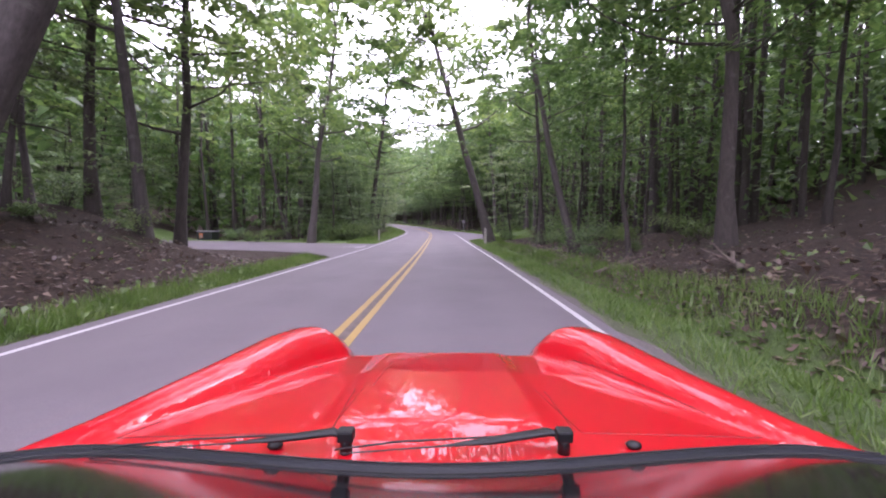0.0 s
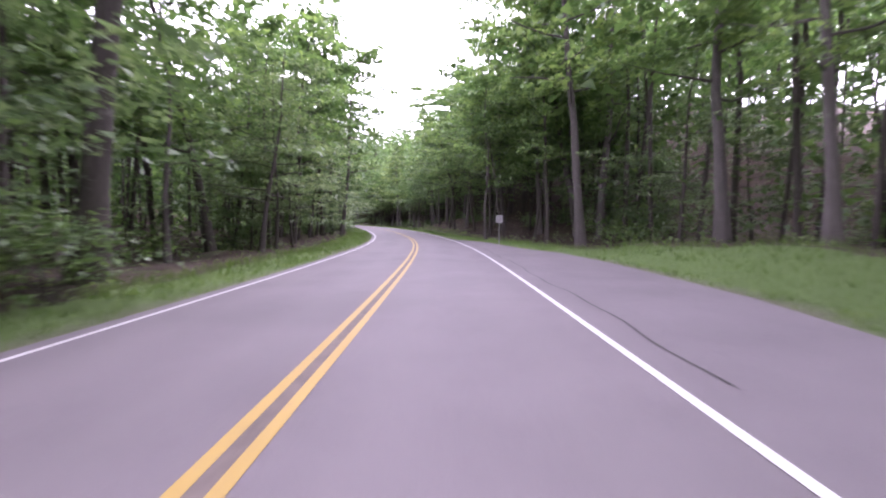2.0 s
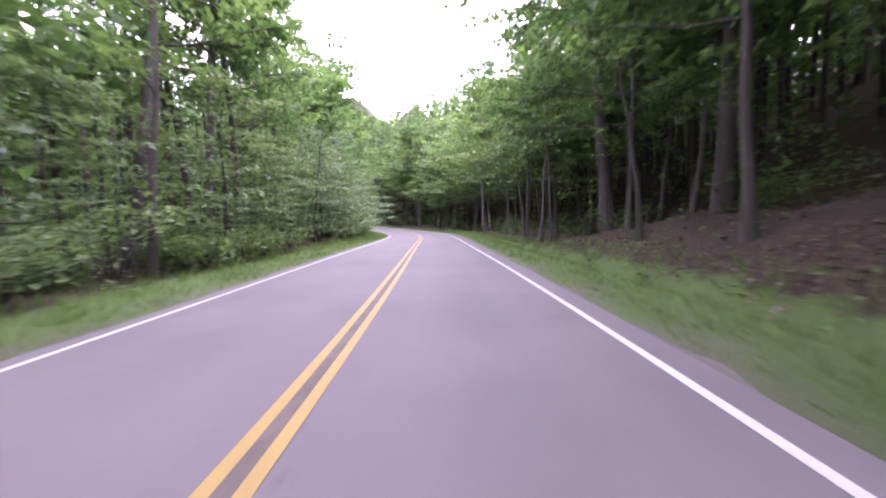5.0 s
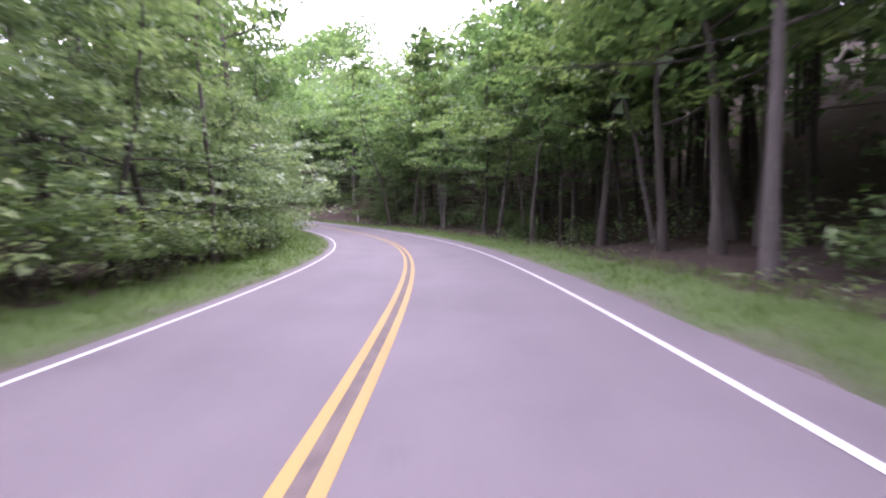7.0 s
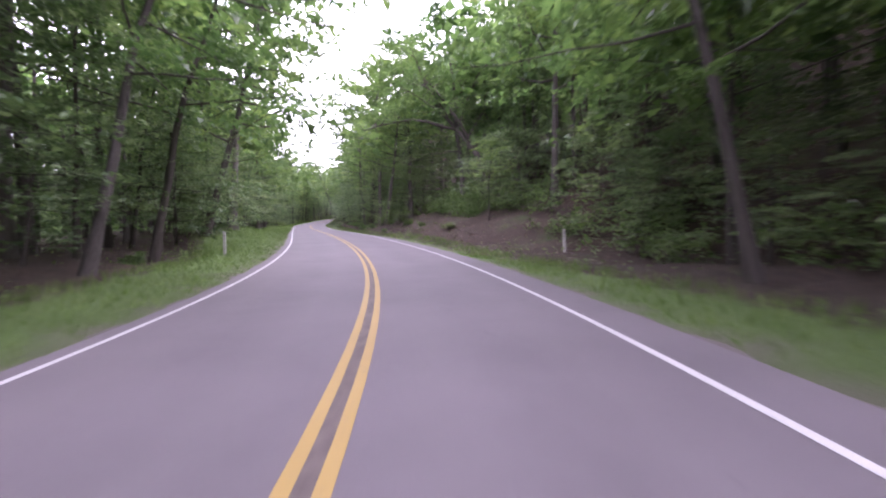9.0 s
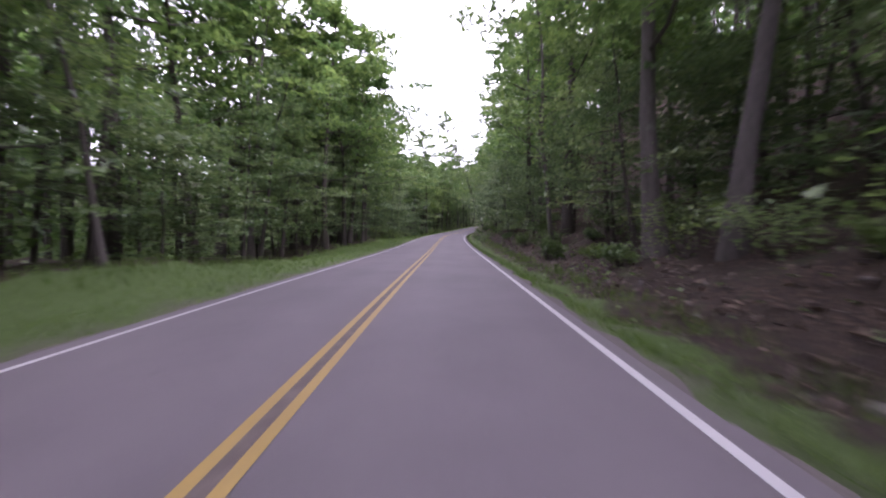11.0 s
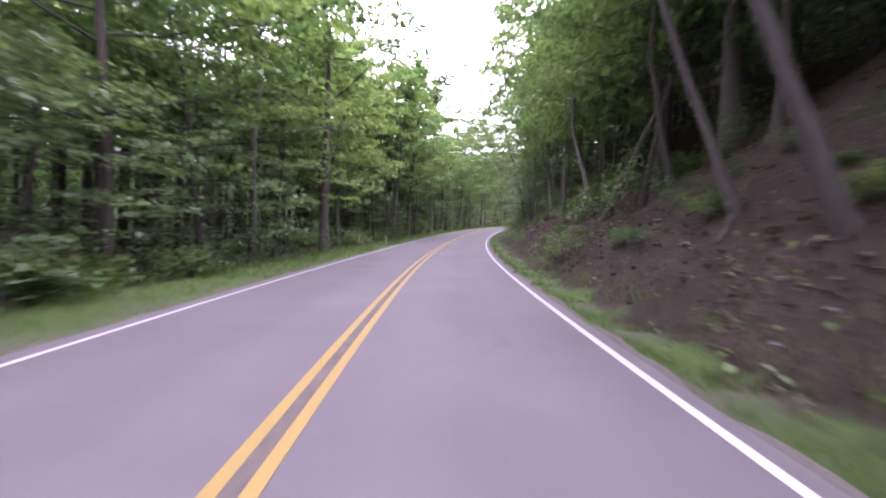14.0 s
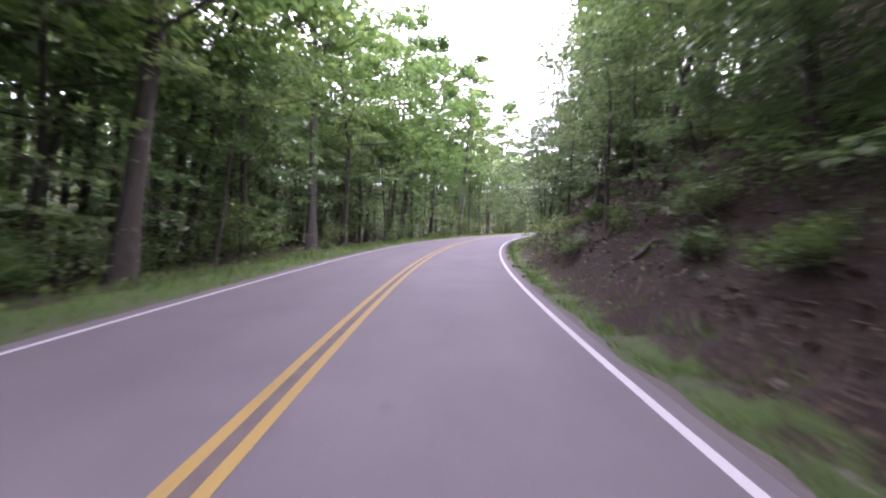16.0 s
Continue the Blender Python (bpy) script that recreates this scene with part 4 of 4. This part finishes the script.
def verge_grass():
    r = np.random.RandomState(4)
    n = 105000
    s = np.where(np.arange(n) < 18000, r.uniform(-1, 40, n), r.uniform(-1, 385, n))
    side = r.choice((-1, 1), n)
    wide = np.where(side > 0, table(GRASS_RIGHT, s), table(GRASS_LEFT, s)) + 0.5
    edge = np.where(side > 0, table(RIGHT_EDGE, s) + 0.14, 3.62) + 0.08
    u = r.uniform(0, 1, n) ** 1.2
    d = side * (edge + u * wide)
    ok = ~((side < 0) & (s > 17) & (s < 29 + 0.28 * (np.abs(d) - 3.7))) & (np.sin(s * 1.7) * np.sin(s * 0.63 + side) + r.uniform(-0.2, 1.6, n) > 0.0)
    s, d, u = s[ok], d[ok], u[ok]
    x, y, _ = on_road(s, d)
    z = ground_height(x, y)
    n = len(x)
    v, f = [], []
    for k in range(3):
        a = r.uniform(0, 6.28, n)
        h = r.uniform(0.08, 0.22, n) * (0.6 + 1.1 * u)
        w = r.uniform(0.005, 0.014, n)
        ox, oy = x + r.normal(0, 0.05, n), y + r.normal(0, 0.05, n)
        lean = r.normal(0, 0.09, (n, 2))
        v.append(np.stack([np.stack([ox - np.cos(a) * w, oy - np.sin(a) * w, z - 0.03], 1), np.stack([ox + np.cos(a) * w, oy + np.sin(a) * w, z - 0.03], 1),
                           np.stack([ox + lean[:, 0], oy + lean[:, 1], z + h], 1)], 1).reshape(-1, 3))
    v = np.concatenate(v)
    tagged(new("verge_grass", make_mesh("verge_grass", v, np.arange(len(v)).reshape(-1, 3), GRASS)), "short uneven green grass along the verges", "grass", kind="stuff")


verge_grass()


def undergrowth():
    """Shaded shrubs between the trunks behind the first row."""
    r = np.random.RandomState(12)
    cs = []
    for count, s0, s1, d0, d1 in ((16, 44, 116, -14, -9.5), (8, 70, 136, 9.5, 14), (22, 158, 186, 8.6, 14), (52, 187, 214, 9.4, 16), (26, 52, 80, 11.5, 22), (10, 116, 158, 9.5, 14), (7, 20, 36, 9, 14), (16, 292, 345, -14, -9), (14, 35, 44, -12, -7)):
        s, d = r.uniform(s0, s1, count), r.uniform(d0, d1, count)
        x, y, _ = on_road(s, d)
        z = ground_height(x, y)
        for px, py, pz in zip(x, y, z):
            size = r.uniform(0.9, 2.1)
            tips = r.normal(0, 1, (36, 3)) * np.array([0.55, 0.55, 0.32]) * size + np.array([px, py, pz + 0.5 * size])
            c = np.repeat(tips, 11, 0) + r.normal(0, 0.14, (396, 3)) * size
            cs.append(c[c[:, 2] > pz])
    tagged(new("undergrowth", make_mesh("undergrowth", *leaf_tris(r, np.concatenate(cs), 0.19), LEAF_BUSH)), "shaded green shrubs between the trunks of the wood", "shrubs", kind="stuff")


undergrowth()


def weeds():
    r = np.random.RandomState(6)
    n = 26000
    s = r.uniform(-2, 385, n)
    side = r.choice((-1, 1), n)
    clump = np.sin(s * 0.9 + side * 2) + np.sin(s * 0.37 + side)
    edge = np.where(side > 0, table(RIGHT_EDGE, s) + table(GRASS_RIGHT, s), 3.7 + table(GRASS_LEFT, s))
    d = side * (edge + r.exponential(2.6, n) - 0.4)
    ok = ~((side < 0) & (s > 15) & (s < 36)) & (clump + r.normal(0, 0.7, n) > 0.1)
    s, d = s[ok], d[ok]
    x, y, _ = on_road(s, d)
    z = ground_height(x, y) + r.uniform(0.03, 0.35, len(x))
    tagged(new("weeds", make_mesh("weeds", *leaf_quads(r, np.stack([x, y, z], 1), 0.12, 0.5), LEAF_BUSH)), "leafy weeds between the verge and the woods", "weeds", kind="stuff")


weeds()


def stones():
    """Loose stones washed out of the cut banks."""
    r = np.random.RandomState(9)
    n = 1700
    s = np.where(np.arange(n) < 700, r.uniform(186, 345, n), r.uniform(256, 336, n))
    foot = table(FOOT_RIGHT, s)
    d = foot - 0.7 + r.exponential(1.1, n)
    x, y, _ = on_road(s, d)
    z = ground_height(x, y)
    ico = bmesh.new()
    bmesh.ops.create_icosphere(ico, subdivisions=1, radius=1)
    unit = np.array([v.co[:] for v in ico.verts])
    tri = np.array([[v.index for v in f.verts] for f in ico.faces])
    ico.free()
    k = len(unit)
    size = (r.exponential(0.035, n) + 0.02).clip(0, 0.12)
    shape = r.uniform(0.6, 1.4, (n, 1, 3)) * np.array([1, 1, 0.6]) * r.uniform(0.75, 1.2, (n, k, 1))
    v = (unit[None] * shape * size[:, None, None] + np.stack([x, y, z], 1)[:, None]).reshape(-1, 3)
    f = (tri[None] + (np.arange(n) * k)[:, None, None]).reshape(-1, 3)
    tagged(new("bank_stones", make_mesh("bank_stones", v, f, STONE)), "small grey stones scattered at the foot of the bank", "stones", kind="stuff")


stones()


def leaf_litter():
    """Dead leaves and twigs lying on the banks near the road."""
    r = np.random.RandomState(15)
    n = 26000
    s = np.concatenate([r.uniform(a, b, m) for a, b, m in ((2, 32, 5000), (72, 112, 3000), (184, 262, 6000), (256, 345, 10000), (2, 16, 2000))])
    side = np.where(np.arange(n) < 24000, 1, -1)
    d = side * (np.where(side > 0, table(FOOT_RIGHT, s) - 0.6, 5.2) + r.exponential(2.0, n))
    x, y, _ = on_road(s, d)
    z = ground_height(x, y) + r.uniform(0.02, 0.07, n)
    tagged(new("leaf_litter", make_mesh("leaf_litter", *leaf_tris(r, np.stack([x, y, z], 1), 0.13, 0.35), LITTER)), "dry brown fallen leaves on the banks", "leaf litter", kind="stuff")


leaf_litter()
# ---- small things along the road ----


def box(bm, size, at, bevel=0.01, turn=0.0):
    m = Matrix.Translation(at) @ Matrix.Rotation(turn, 4, "Z") @ Matrix.Diagonal((*size, 1))
    made = bmesh.ops.create_cube(bm, size=1, matrix=m)["verts"]
    edges = {e for v in made for e in v.link_edges}
    bmesh.ops.bevel(bm, geom=list(edges), offset=bevel, segments=2, affect="EDGES", profile=0.6)


def finish(name, bm, mat, parent=None, label="", smooth=False):
    me = bpy.data.meshes.new(name)
    bm.to_mesh(me)
    bm.free()
    if smooth:
        me.polygons.foreach_set("use_smooth", [True] * len(me.polygons))
    me.materials.append(mat)
    ob = new(name, me)
    if parent:
        ob.parent = parent
    return tagged(ob, label)


def stand(ob, s, d, turn=0.0, tilt=0.0):
    x, y, _ = on_road(s, d)
    ob.matrix_basis = pose(float(x), float(y), float(ground_height(x, y)[0]), tilt, 0, road_angle(s) + turn)
    return ob


def marker_post(s, d, height, width, mat, label, tilt):
    base = tagged(new("marker_post"), label, "post", "marker posts")
    bm = bmesh.new()
    box(bm, (width, width * 0.8, height + 0.3), (0, 0, height / 2 - 0.15), width * 0.12)
    for v in bm.verts:
        if v.co.z > height - 0.1:
            v.co.z -= v.co.x * 0.35
            v.co.x *= 0.93
    finish("post", bm, mat, base)
    bm = bmesh.new()
    box(bm, (width * 0.55, 0.008, 0.1), (0, -width * 0.4 - 0.004, height - 0.18), 0.002)
    finish("reflector", bm, SIGN_FACE, base, "small pale reflector plate")
    stand(base, s, d, 0, tilt)


marker_post(34.4, -4.15, 0.98, 0.095, POST_WHITE, "pale weathered wooden marker post in the verge", 0.5)
marker_post(187.4, 8.8, 0.98, 0.12, POST_WHITE, "pale weathered wooden marker post by the dark wood", -1.5)
marker_post(190.5, -5.6, 0.98, 0.11, POST_WHITE, "pale weathered wooden marker post in the grass", 1.0)
marker_post(302.9, -4.15, 0.72, 0.09, WOOD, "pale weathered wooden marker post under the trees", 0.5)
marker_post(29.4, 4.3, 1.2, 0.19, WOOD, "split grey timber post standing beside a tree", 1.5)


def road_sign():
    base = tagged(new("road_sign"), "back-lit grey square notice sign on a steel post", "sign")
    bm = bmesh.new()
    box(bm, (0.05, 0.035, 2.3), (0, 0.028, 0.78), 0.006)
    finish("post", bm, STEEL, base, "galvanised steel post")
    bm = bmesh.new()
    box(bm, (0.45, 0.012, 0.48), (0, 0, 1.7), 0.004)
    face = finish("panel", bm, SIGN_FACE, base, "pale grey painted panel")
    for k, (w, z) in enumerate(((0.33, 1.86), (0.3, 1.78), (0.33, 1.69), (0.15, 1.6), (0.31, 1.53))):
        bm = bmesh.new()
        box(bm, (w, 0.004, 0.035), (0, -0.008, z), 0.001)
        finish("text_bar", bm, SIGN_BAR, face)
    stand(base, 62.3, 5.35, -4)


road_sign()


def waste_bin():
    base = tagged(new("waste_bin"), "dark waste container with grey lid on the grass", "waste container")
    bm = bmesh.new()
    box(bm, (1.5, 0.95, 0.8), (0, 0, 0.45), 0.04)
    for v in bm.verts:
        if v.co.z < 0.3:
            v.co.x *= 0.92
            v.co.y *= 0.9
    finish("body", bm, BIN_DARK, base)
    bm = bmesh.new()
    box(bm, (1.58, 1.02, 0.09), (0, 0, 0.9), 0.03)
    finish("lid", bm, BIN_LID, base, "grey moulded lid")
    bm = bmesh.new()
    box(bm, (0.34, 0.01, 0.4), (-0.3, -0.482, 0.52), 0.003)
    lab = finish("notice", bm, BIN_LABEL, base, "orange and white notice")
    bm = bmesh.new()
    box(bm, (0.24, 0.006, 0.14), (-0.3, -0.489, 0.44), 0.001)
    finish("notice_field", bm, SIGN_FACE, lab)
    for x in (-0.55, 0.55):
        for y in (-0.3, 0.3):
            bm = bmesh.new()
            bmesh.ops.create_cone(bm, cap_ends=True, segments=12, radius1=0.07, radius2=0.07, depth=0.05, matrix=Matrix.Translation((x, y, 0.05)) @ Matrix.Rotation(radians(90), 4, "Y"))
            finish("wheel", bm, RUBBER, base)
    stand(base, 36, -19.5, -8)


waste_bin()


def fallen_branch(seed, s, d, length, radius, turn, forks):
    r = np.random.RandomState(seed)
    base = tagged(new("fallen_branch"), "bare dead branch lying on the bank", "branch", "fallen branches")
    x0, y0, _ = on_road(s, d)
    a = radians(road_angle(s) + turn)
    t = np.linspace(-0.5, 0.5, 7)
    px, py = float(x0) + np.cos(a) * t * length, float(y0) + np.sin(a) * t * length
    pz = ground_height(px, py) + radius * 0.7 + np.abs(np.sin(t * 5)) * 0.05
    main = np.column_stack([px, py, pz]) + r.normal(0, 0.02, (7, 3))
    org = main[0].copy()
    v, f = tube(main - org, radius * np.linspace(1, 0.35, 7), 6)
    part("stem", make_mesh("stem", v, f, DEADWOOD, True), base)
    for k in range(forks):
        i = 2 + k
        q = r.normal(0, 0.25, 3) + np.array([math.cos(a + 0.7), math.sin(a + 0.7), 0.35]) * length * 0.22
        v, f = tube(np.stack([main[i], main[i] + q * 0.5, main[i] + q + (0, 0, 0.05)]) - org, radius * np.array([0.5, 0.35, 0.12]), 5)
        part("side_branch", make_mesh("side_branch", v, f, DEADWOOD, True), base)
    base.location = org


for k, row in enumerate(((12, 6.6, 2.6, 0.07, 30, 2), (16, 6.0, 1.8, 0.06, 100, 1), (9, 7.6, 3.0, 0.08, 60, 2), (266, 5.4, 2.2, 0.022, 75, 1), (278.5, 5.0, 1.8, 0.024, 80, 1), (281, 6.6, 1.4, 0.03, 30, 2),
                         (319.5, 5.0, 1.3, 0.04, 60, 0), (321, 5.6, 1.2, 0.045, 130, 1), (324, 4.7, 1.0, 0.04, 50, 2), (300, 5.4, 1.4, 0.04, 20, 1), (96, 8.0, 2.2, 0.05, 45, 2), (205, 6.2, 1.8, 0.05, 60, 1))):
    fallen_branch(200 + k, *row)


# ---- the red sports car at the start ----


def smooth(a, b, x):
    t = np.clip((x - a) / (b - a), 0, 1)
    return t * t * (3 - 2 * t)


def hood_height(x, y):
    """The car's front seen as a height: dipped bonnet, raised rounded wings."""
    ax = np.abs(x)
    base = np.interp(y, [0.8, 0.95, 1.5, 1.95, 2.06, 2.2, 2.45], [0.85, 0.842, 0.785, 0.712, 0.675, 0.57, 0.42]) + 0.012 * (1 - smooth(0.25, 0.33, ax)) * smooth(0.9, 1.05, y) - 0.02 * ax**2
    crest = np.interp(y, [0.8, 1.0, 1.95, 2.4], [0.945, 0.868, 0.615, 0.6])
    top = np.interp(y, [0.8, 1.2, 1.75, 1.92, 2.02, 2.12, 2.25, 2.45], [0.855, 0.862, 0.872, 0.86, 0.81, 0.7, 0.57, 0.4])
    crease = np.interp(y, [0.8, 0.95, 1.05, 1.25, 1.44, 1.7, 1.9], [0.86, 0.8, 0.76, 0.685, 0.62, 0.54, 0.45])
    q = np.clip((crest - ax) / np.maximum(crest - crease, 0.02), 0, 1)
    inner = (1 - q**2.2) ** 0.8
    outer = np.sqrt(np.maximum(0.0, 1 - np.clip((ax - crest) / np.maximum(np.interp(y, [0.8, 1.0, 1.3], [1.04, 1.0, 0.98]) - crest, 0.06), 0, 1) ** 2.4))
    z_in = base + (np.maximum(top, base) - base) * inner
    z_out = 0.3 + (np.maximum(top, base) - 0.3) * outer
    return np.where(ax <= crest, z_in, z_out)


def sheet(fn, us, vs):
    pts = np.array([[fn(u, v) for u in us] for v in vs])
    n, m = len(vs), len(us)
    i = np.arange(n * m).reshape(n, m)
    return pts.reshape(-1, 3), np.stack([i[:-1, :-1], i[:-1, 1:], i[1:, 1:], i[1:, :-1]], -1).reshape(-1, 4)


def sports_car():
    car = tagged(new("sports_car"), "glossy red low sports car with raised front wings on the road", "car")
    xs, ys = np.linspace(-1.04, 1.04, 181), np.linspace(0.5, 2.45, 81)
    gx, gy = np.meshgrid(xs, ys)
    v = np.stack([gx, gy, hood_height(gx, gy)], -1).reshape(-1, 3)
    i = np.arange(gx.size).reshape(gx.shape)
    f = np.stack([i[:-1, :-1], i[:-1, 1:], i[1:, 1:], i[1:, :-1]], -1).reshape(-1, 4)
    bonnet = part("bonnet", make_mesh("bonnet", v, f, RED, True), car)

    def body_line(a, b):
        t = np.linspace(0, 1, 14)
        p = np.array(a)[None] * (1 - t[:, None]) + np.array(b)[None] * t[:, None]
        pts = np.column_stack([p, hood_height(p[:, 0], p[:, 1]) + 0.0005])
        part("panel_seam", make_mesh("panel_seam", *tube(pts, np.full(14, 0.0011), 4), BODY_LINE), bonnet)

    for side in (-1, 1):
        body_line((side * 0.31 + 0.04, 0.966), (side * 0.79, 0.96))
        body_line((side * 0.79, 0.96), (side * 0.53 + 0.02, 1.7))
        # no gaps here: the bonnet's creases, their shading drawn in as dark red lines
        body_line((side * 0.31 + 0.04, 0.966), (side * 0.28 + 0.03, 1.31))
        body_line((side * 0.3 + 0.035, 0.968), (side * 0.31 + 0.03, 1.3))
    # left crease carried on forward, likewise drawn in as colour
    body_line((-0.225, 1.31), (-0.205, 1.7))
    # lower flanks, cabin and tail as lofted panels
    for side in (-1, 1):
        fl = lambda u, w: (side * (1.02 - 0.03 * w), u, 0.3 + 0.0 * u - 0.14 * w)
        part("sill", make_mesh("sill", *sheet(fl, np.linspace(-2.1, 2.42, 12), np.linspace(0, 1, 3)), RED, True), car)
    tail = lambda u, w: (u * 0.98, 0.5 - w * 2.6, 0.3 + (np.interp(w, [0, 0.35, 0.75, 1], [0.4, 0.5, 0.58, 0.4])) * math.sqrt(max(0, 1 - abs(u) ** 24)))
    rows = np.linspace(0.02, 1, 16)
    part("rear_body", make_mesh("rear_body", *sheet(tail, np.sin(np.linspace(-1.57, 1.57, 41)), rows), RED, True), car)
    cowl = lambda x: 0.808 + 0.072 * smooth(0.0, 0.8, abs(x)) - 0.04 * smooth(0.78, 1.0, abs(x))
    screen = lambda u, w: (u * (0.985 - 0.3 * w), (cowl(u * 0.985) - 0.036) * (1 - w) - 0.085 * w, 0.858 + 0.36 * w)
    part("windscreen", make_mesh("windscreen", *sheet(screen, np.linspace(-1, 1, 25), np.linspace(0, 1, 10)), GLASS, True), car, "dark raked windscreen glass")
    roof = lambda u, w: (u * (0.68 - 0.06 * w), -0.07 - 1.0 * w, 1.225 - 0.05 * w * w - 0.03 * u * u)
    part("roof", make_mesh("roof", *sheet(roof, np.linspace(-1, 1, 15), np.linspace(0, 1, 8)), RED, True), car)
    back = lambda u, w: (u * (0.62 + 0.16 * w), -1.07 - 0.75 * w, 1.175 - 0.3 * w - 0.03 * u * u)
    part("rear_window", make_mesh("rear_window", *sheet(back, np.linspace(-1, 1, 11), np.linspace(0, 1, 5)), GLASS, True), car)
    for side in (-1, 1):
        win = lambda u, w: (side * (0.9 - 0.22 * w), np.interp(u, [0, 1], [0.73 - 0.8 * w, -1.75 + 0.7 * w]), 0.84 + 0.36 * w)
        part("side_window", make_mesh("side_window", *sheet(win, np.linspace(0, 1, 8), np.linspace(0, 1, 5)), GLASS, True), car)
    # rubber seal and cowl at the foot of the screen
    x = np.linspace(-0.95, 0.95, 41)
    band = lambda u, w: (u, cowl(u) + 0.008 - 0.05 * w, 0.851 + 0.007 * math.sin(w * 3.14) + 0.004 * w)
    part("cowl_seal", make_mesh("cowl_seal", *sheet(band, np.linspace(-0.99, 0.99, 61), np.linspace(0, 1, 6)), SEAL, True), car, "black rubber cowl seal")
    for dy in (0.002, 0.012, 0.022, 0.036):
        lip = np.column_stack([x, cowl(x) - dy, 0.858 + 0 * x])
        part("seal_lip", make_mesh("seal_lip", *tube(lip, np.full(41, 0.0022), 6), RUBBER, True), car)
    for px, pts in ((-0.207, ((-0.207, 0.868, 0.884), (-0.239, 0.885, 0.886), (-0.345, 0.864, 0.88), (-0.45, 0.845, 0.878), (-0.73, 0.812, 0.878))),
                    (0.275, ((0.275, 0.872, 0.884), (0.244, 0.886, 0.886), (0.113, 0.854, 0.88), (0.003, 0.834, 0.878), (-0.205, 0.806, 0.878)))):
        av, af = tube(np.array(pts), [0.008, 0.014, 0.012, 0.003, 0.0016], 8)
        av[:, 2] = 0.882 + (av[:, 2] - 0.882) * 0.55
        arm = part("wiper", make_mesh("wiper", av, af, BLACK, True), car, "black wiper arm")
        bm = bmesh.new()
        bmesh.ops.create_cone(bm, cap_ends=True, segments=16, radius1=0.014, radius2=0.012, depth=0.05, matrix=Matrix.Translation((px, 0.868, 0.866)))
        finish("pivot", bm, BLACK, arm, smooth=True)
        bm = bmesh.new()
        box(bm, (0.036, 0.03, 0.026), (px, 0.87, 0.886), 0.005)
        finish("pivot_cap", bm, BLACK, arm)
        e = np.array(pts)
        blade = np.stack([e[2] + (0.02, 0.03, -0.006), e[3] + (-0.1, 0.035, -0.008), e[4] + (-0.02, 0.035, -0.01)])
        part("blade", make_mesh("blade", *tube(blade, [0.0025, 0.0025, 0.002], 5), BLACK, True), arm)
    for px in (-0.374, 0.441):
        bm = bmesh.new()
        bmesh.ops.create_uvsphere(bm, u_segments=12, v_segments=8, radius=0.018, matrix=Matrix.Translation((px, 0.892, 0.85)) @ Matrix.Diagonal((1, 0.8, 0.5, 1)))
        finish("washer_jet", bm, BLACK, car, "black washer jet", True)
    for y in (1.6, -1.15):
        for side in (-1, 1):
            wheel = tagged(new("wheel"))
            wheel.parent = car
            wheel.location = (side * 0.82, y, 0.31)
            ang = np.linspace(0, 2 * np.pi, 33)
            ring = np.column_stack([0 * ang, np.cos(ang) * 0.24, np.sin(ang) * 0.24])
            part("tyre", make_mesh("tyre", *tube(ring, np.full(33, 0.072), 10), RUBBER, True), wheel)
            bm = bmesh.new()
            bmesh.ops.create_cone(bm, cap_ends=True, segments=24, radius1=0.19, radius2=0.17, depth=0.1, matrix=Matrix.Rotation(radians(90), 4, "Y"))
            finish("rim", bm, CHROME, wheel, smooth=True)
    bm = bmesh.new()
    box(bm, (1.5, 4.2, 0.12), (0, 0.1, 0.26), 0.03)
    finish("underbody", bm, BLACK, car)
    car.matrix_basis = pose(1.248, 0.0, 0.0, 0, -0.32, 0.67)


sports_car()
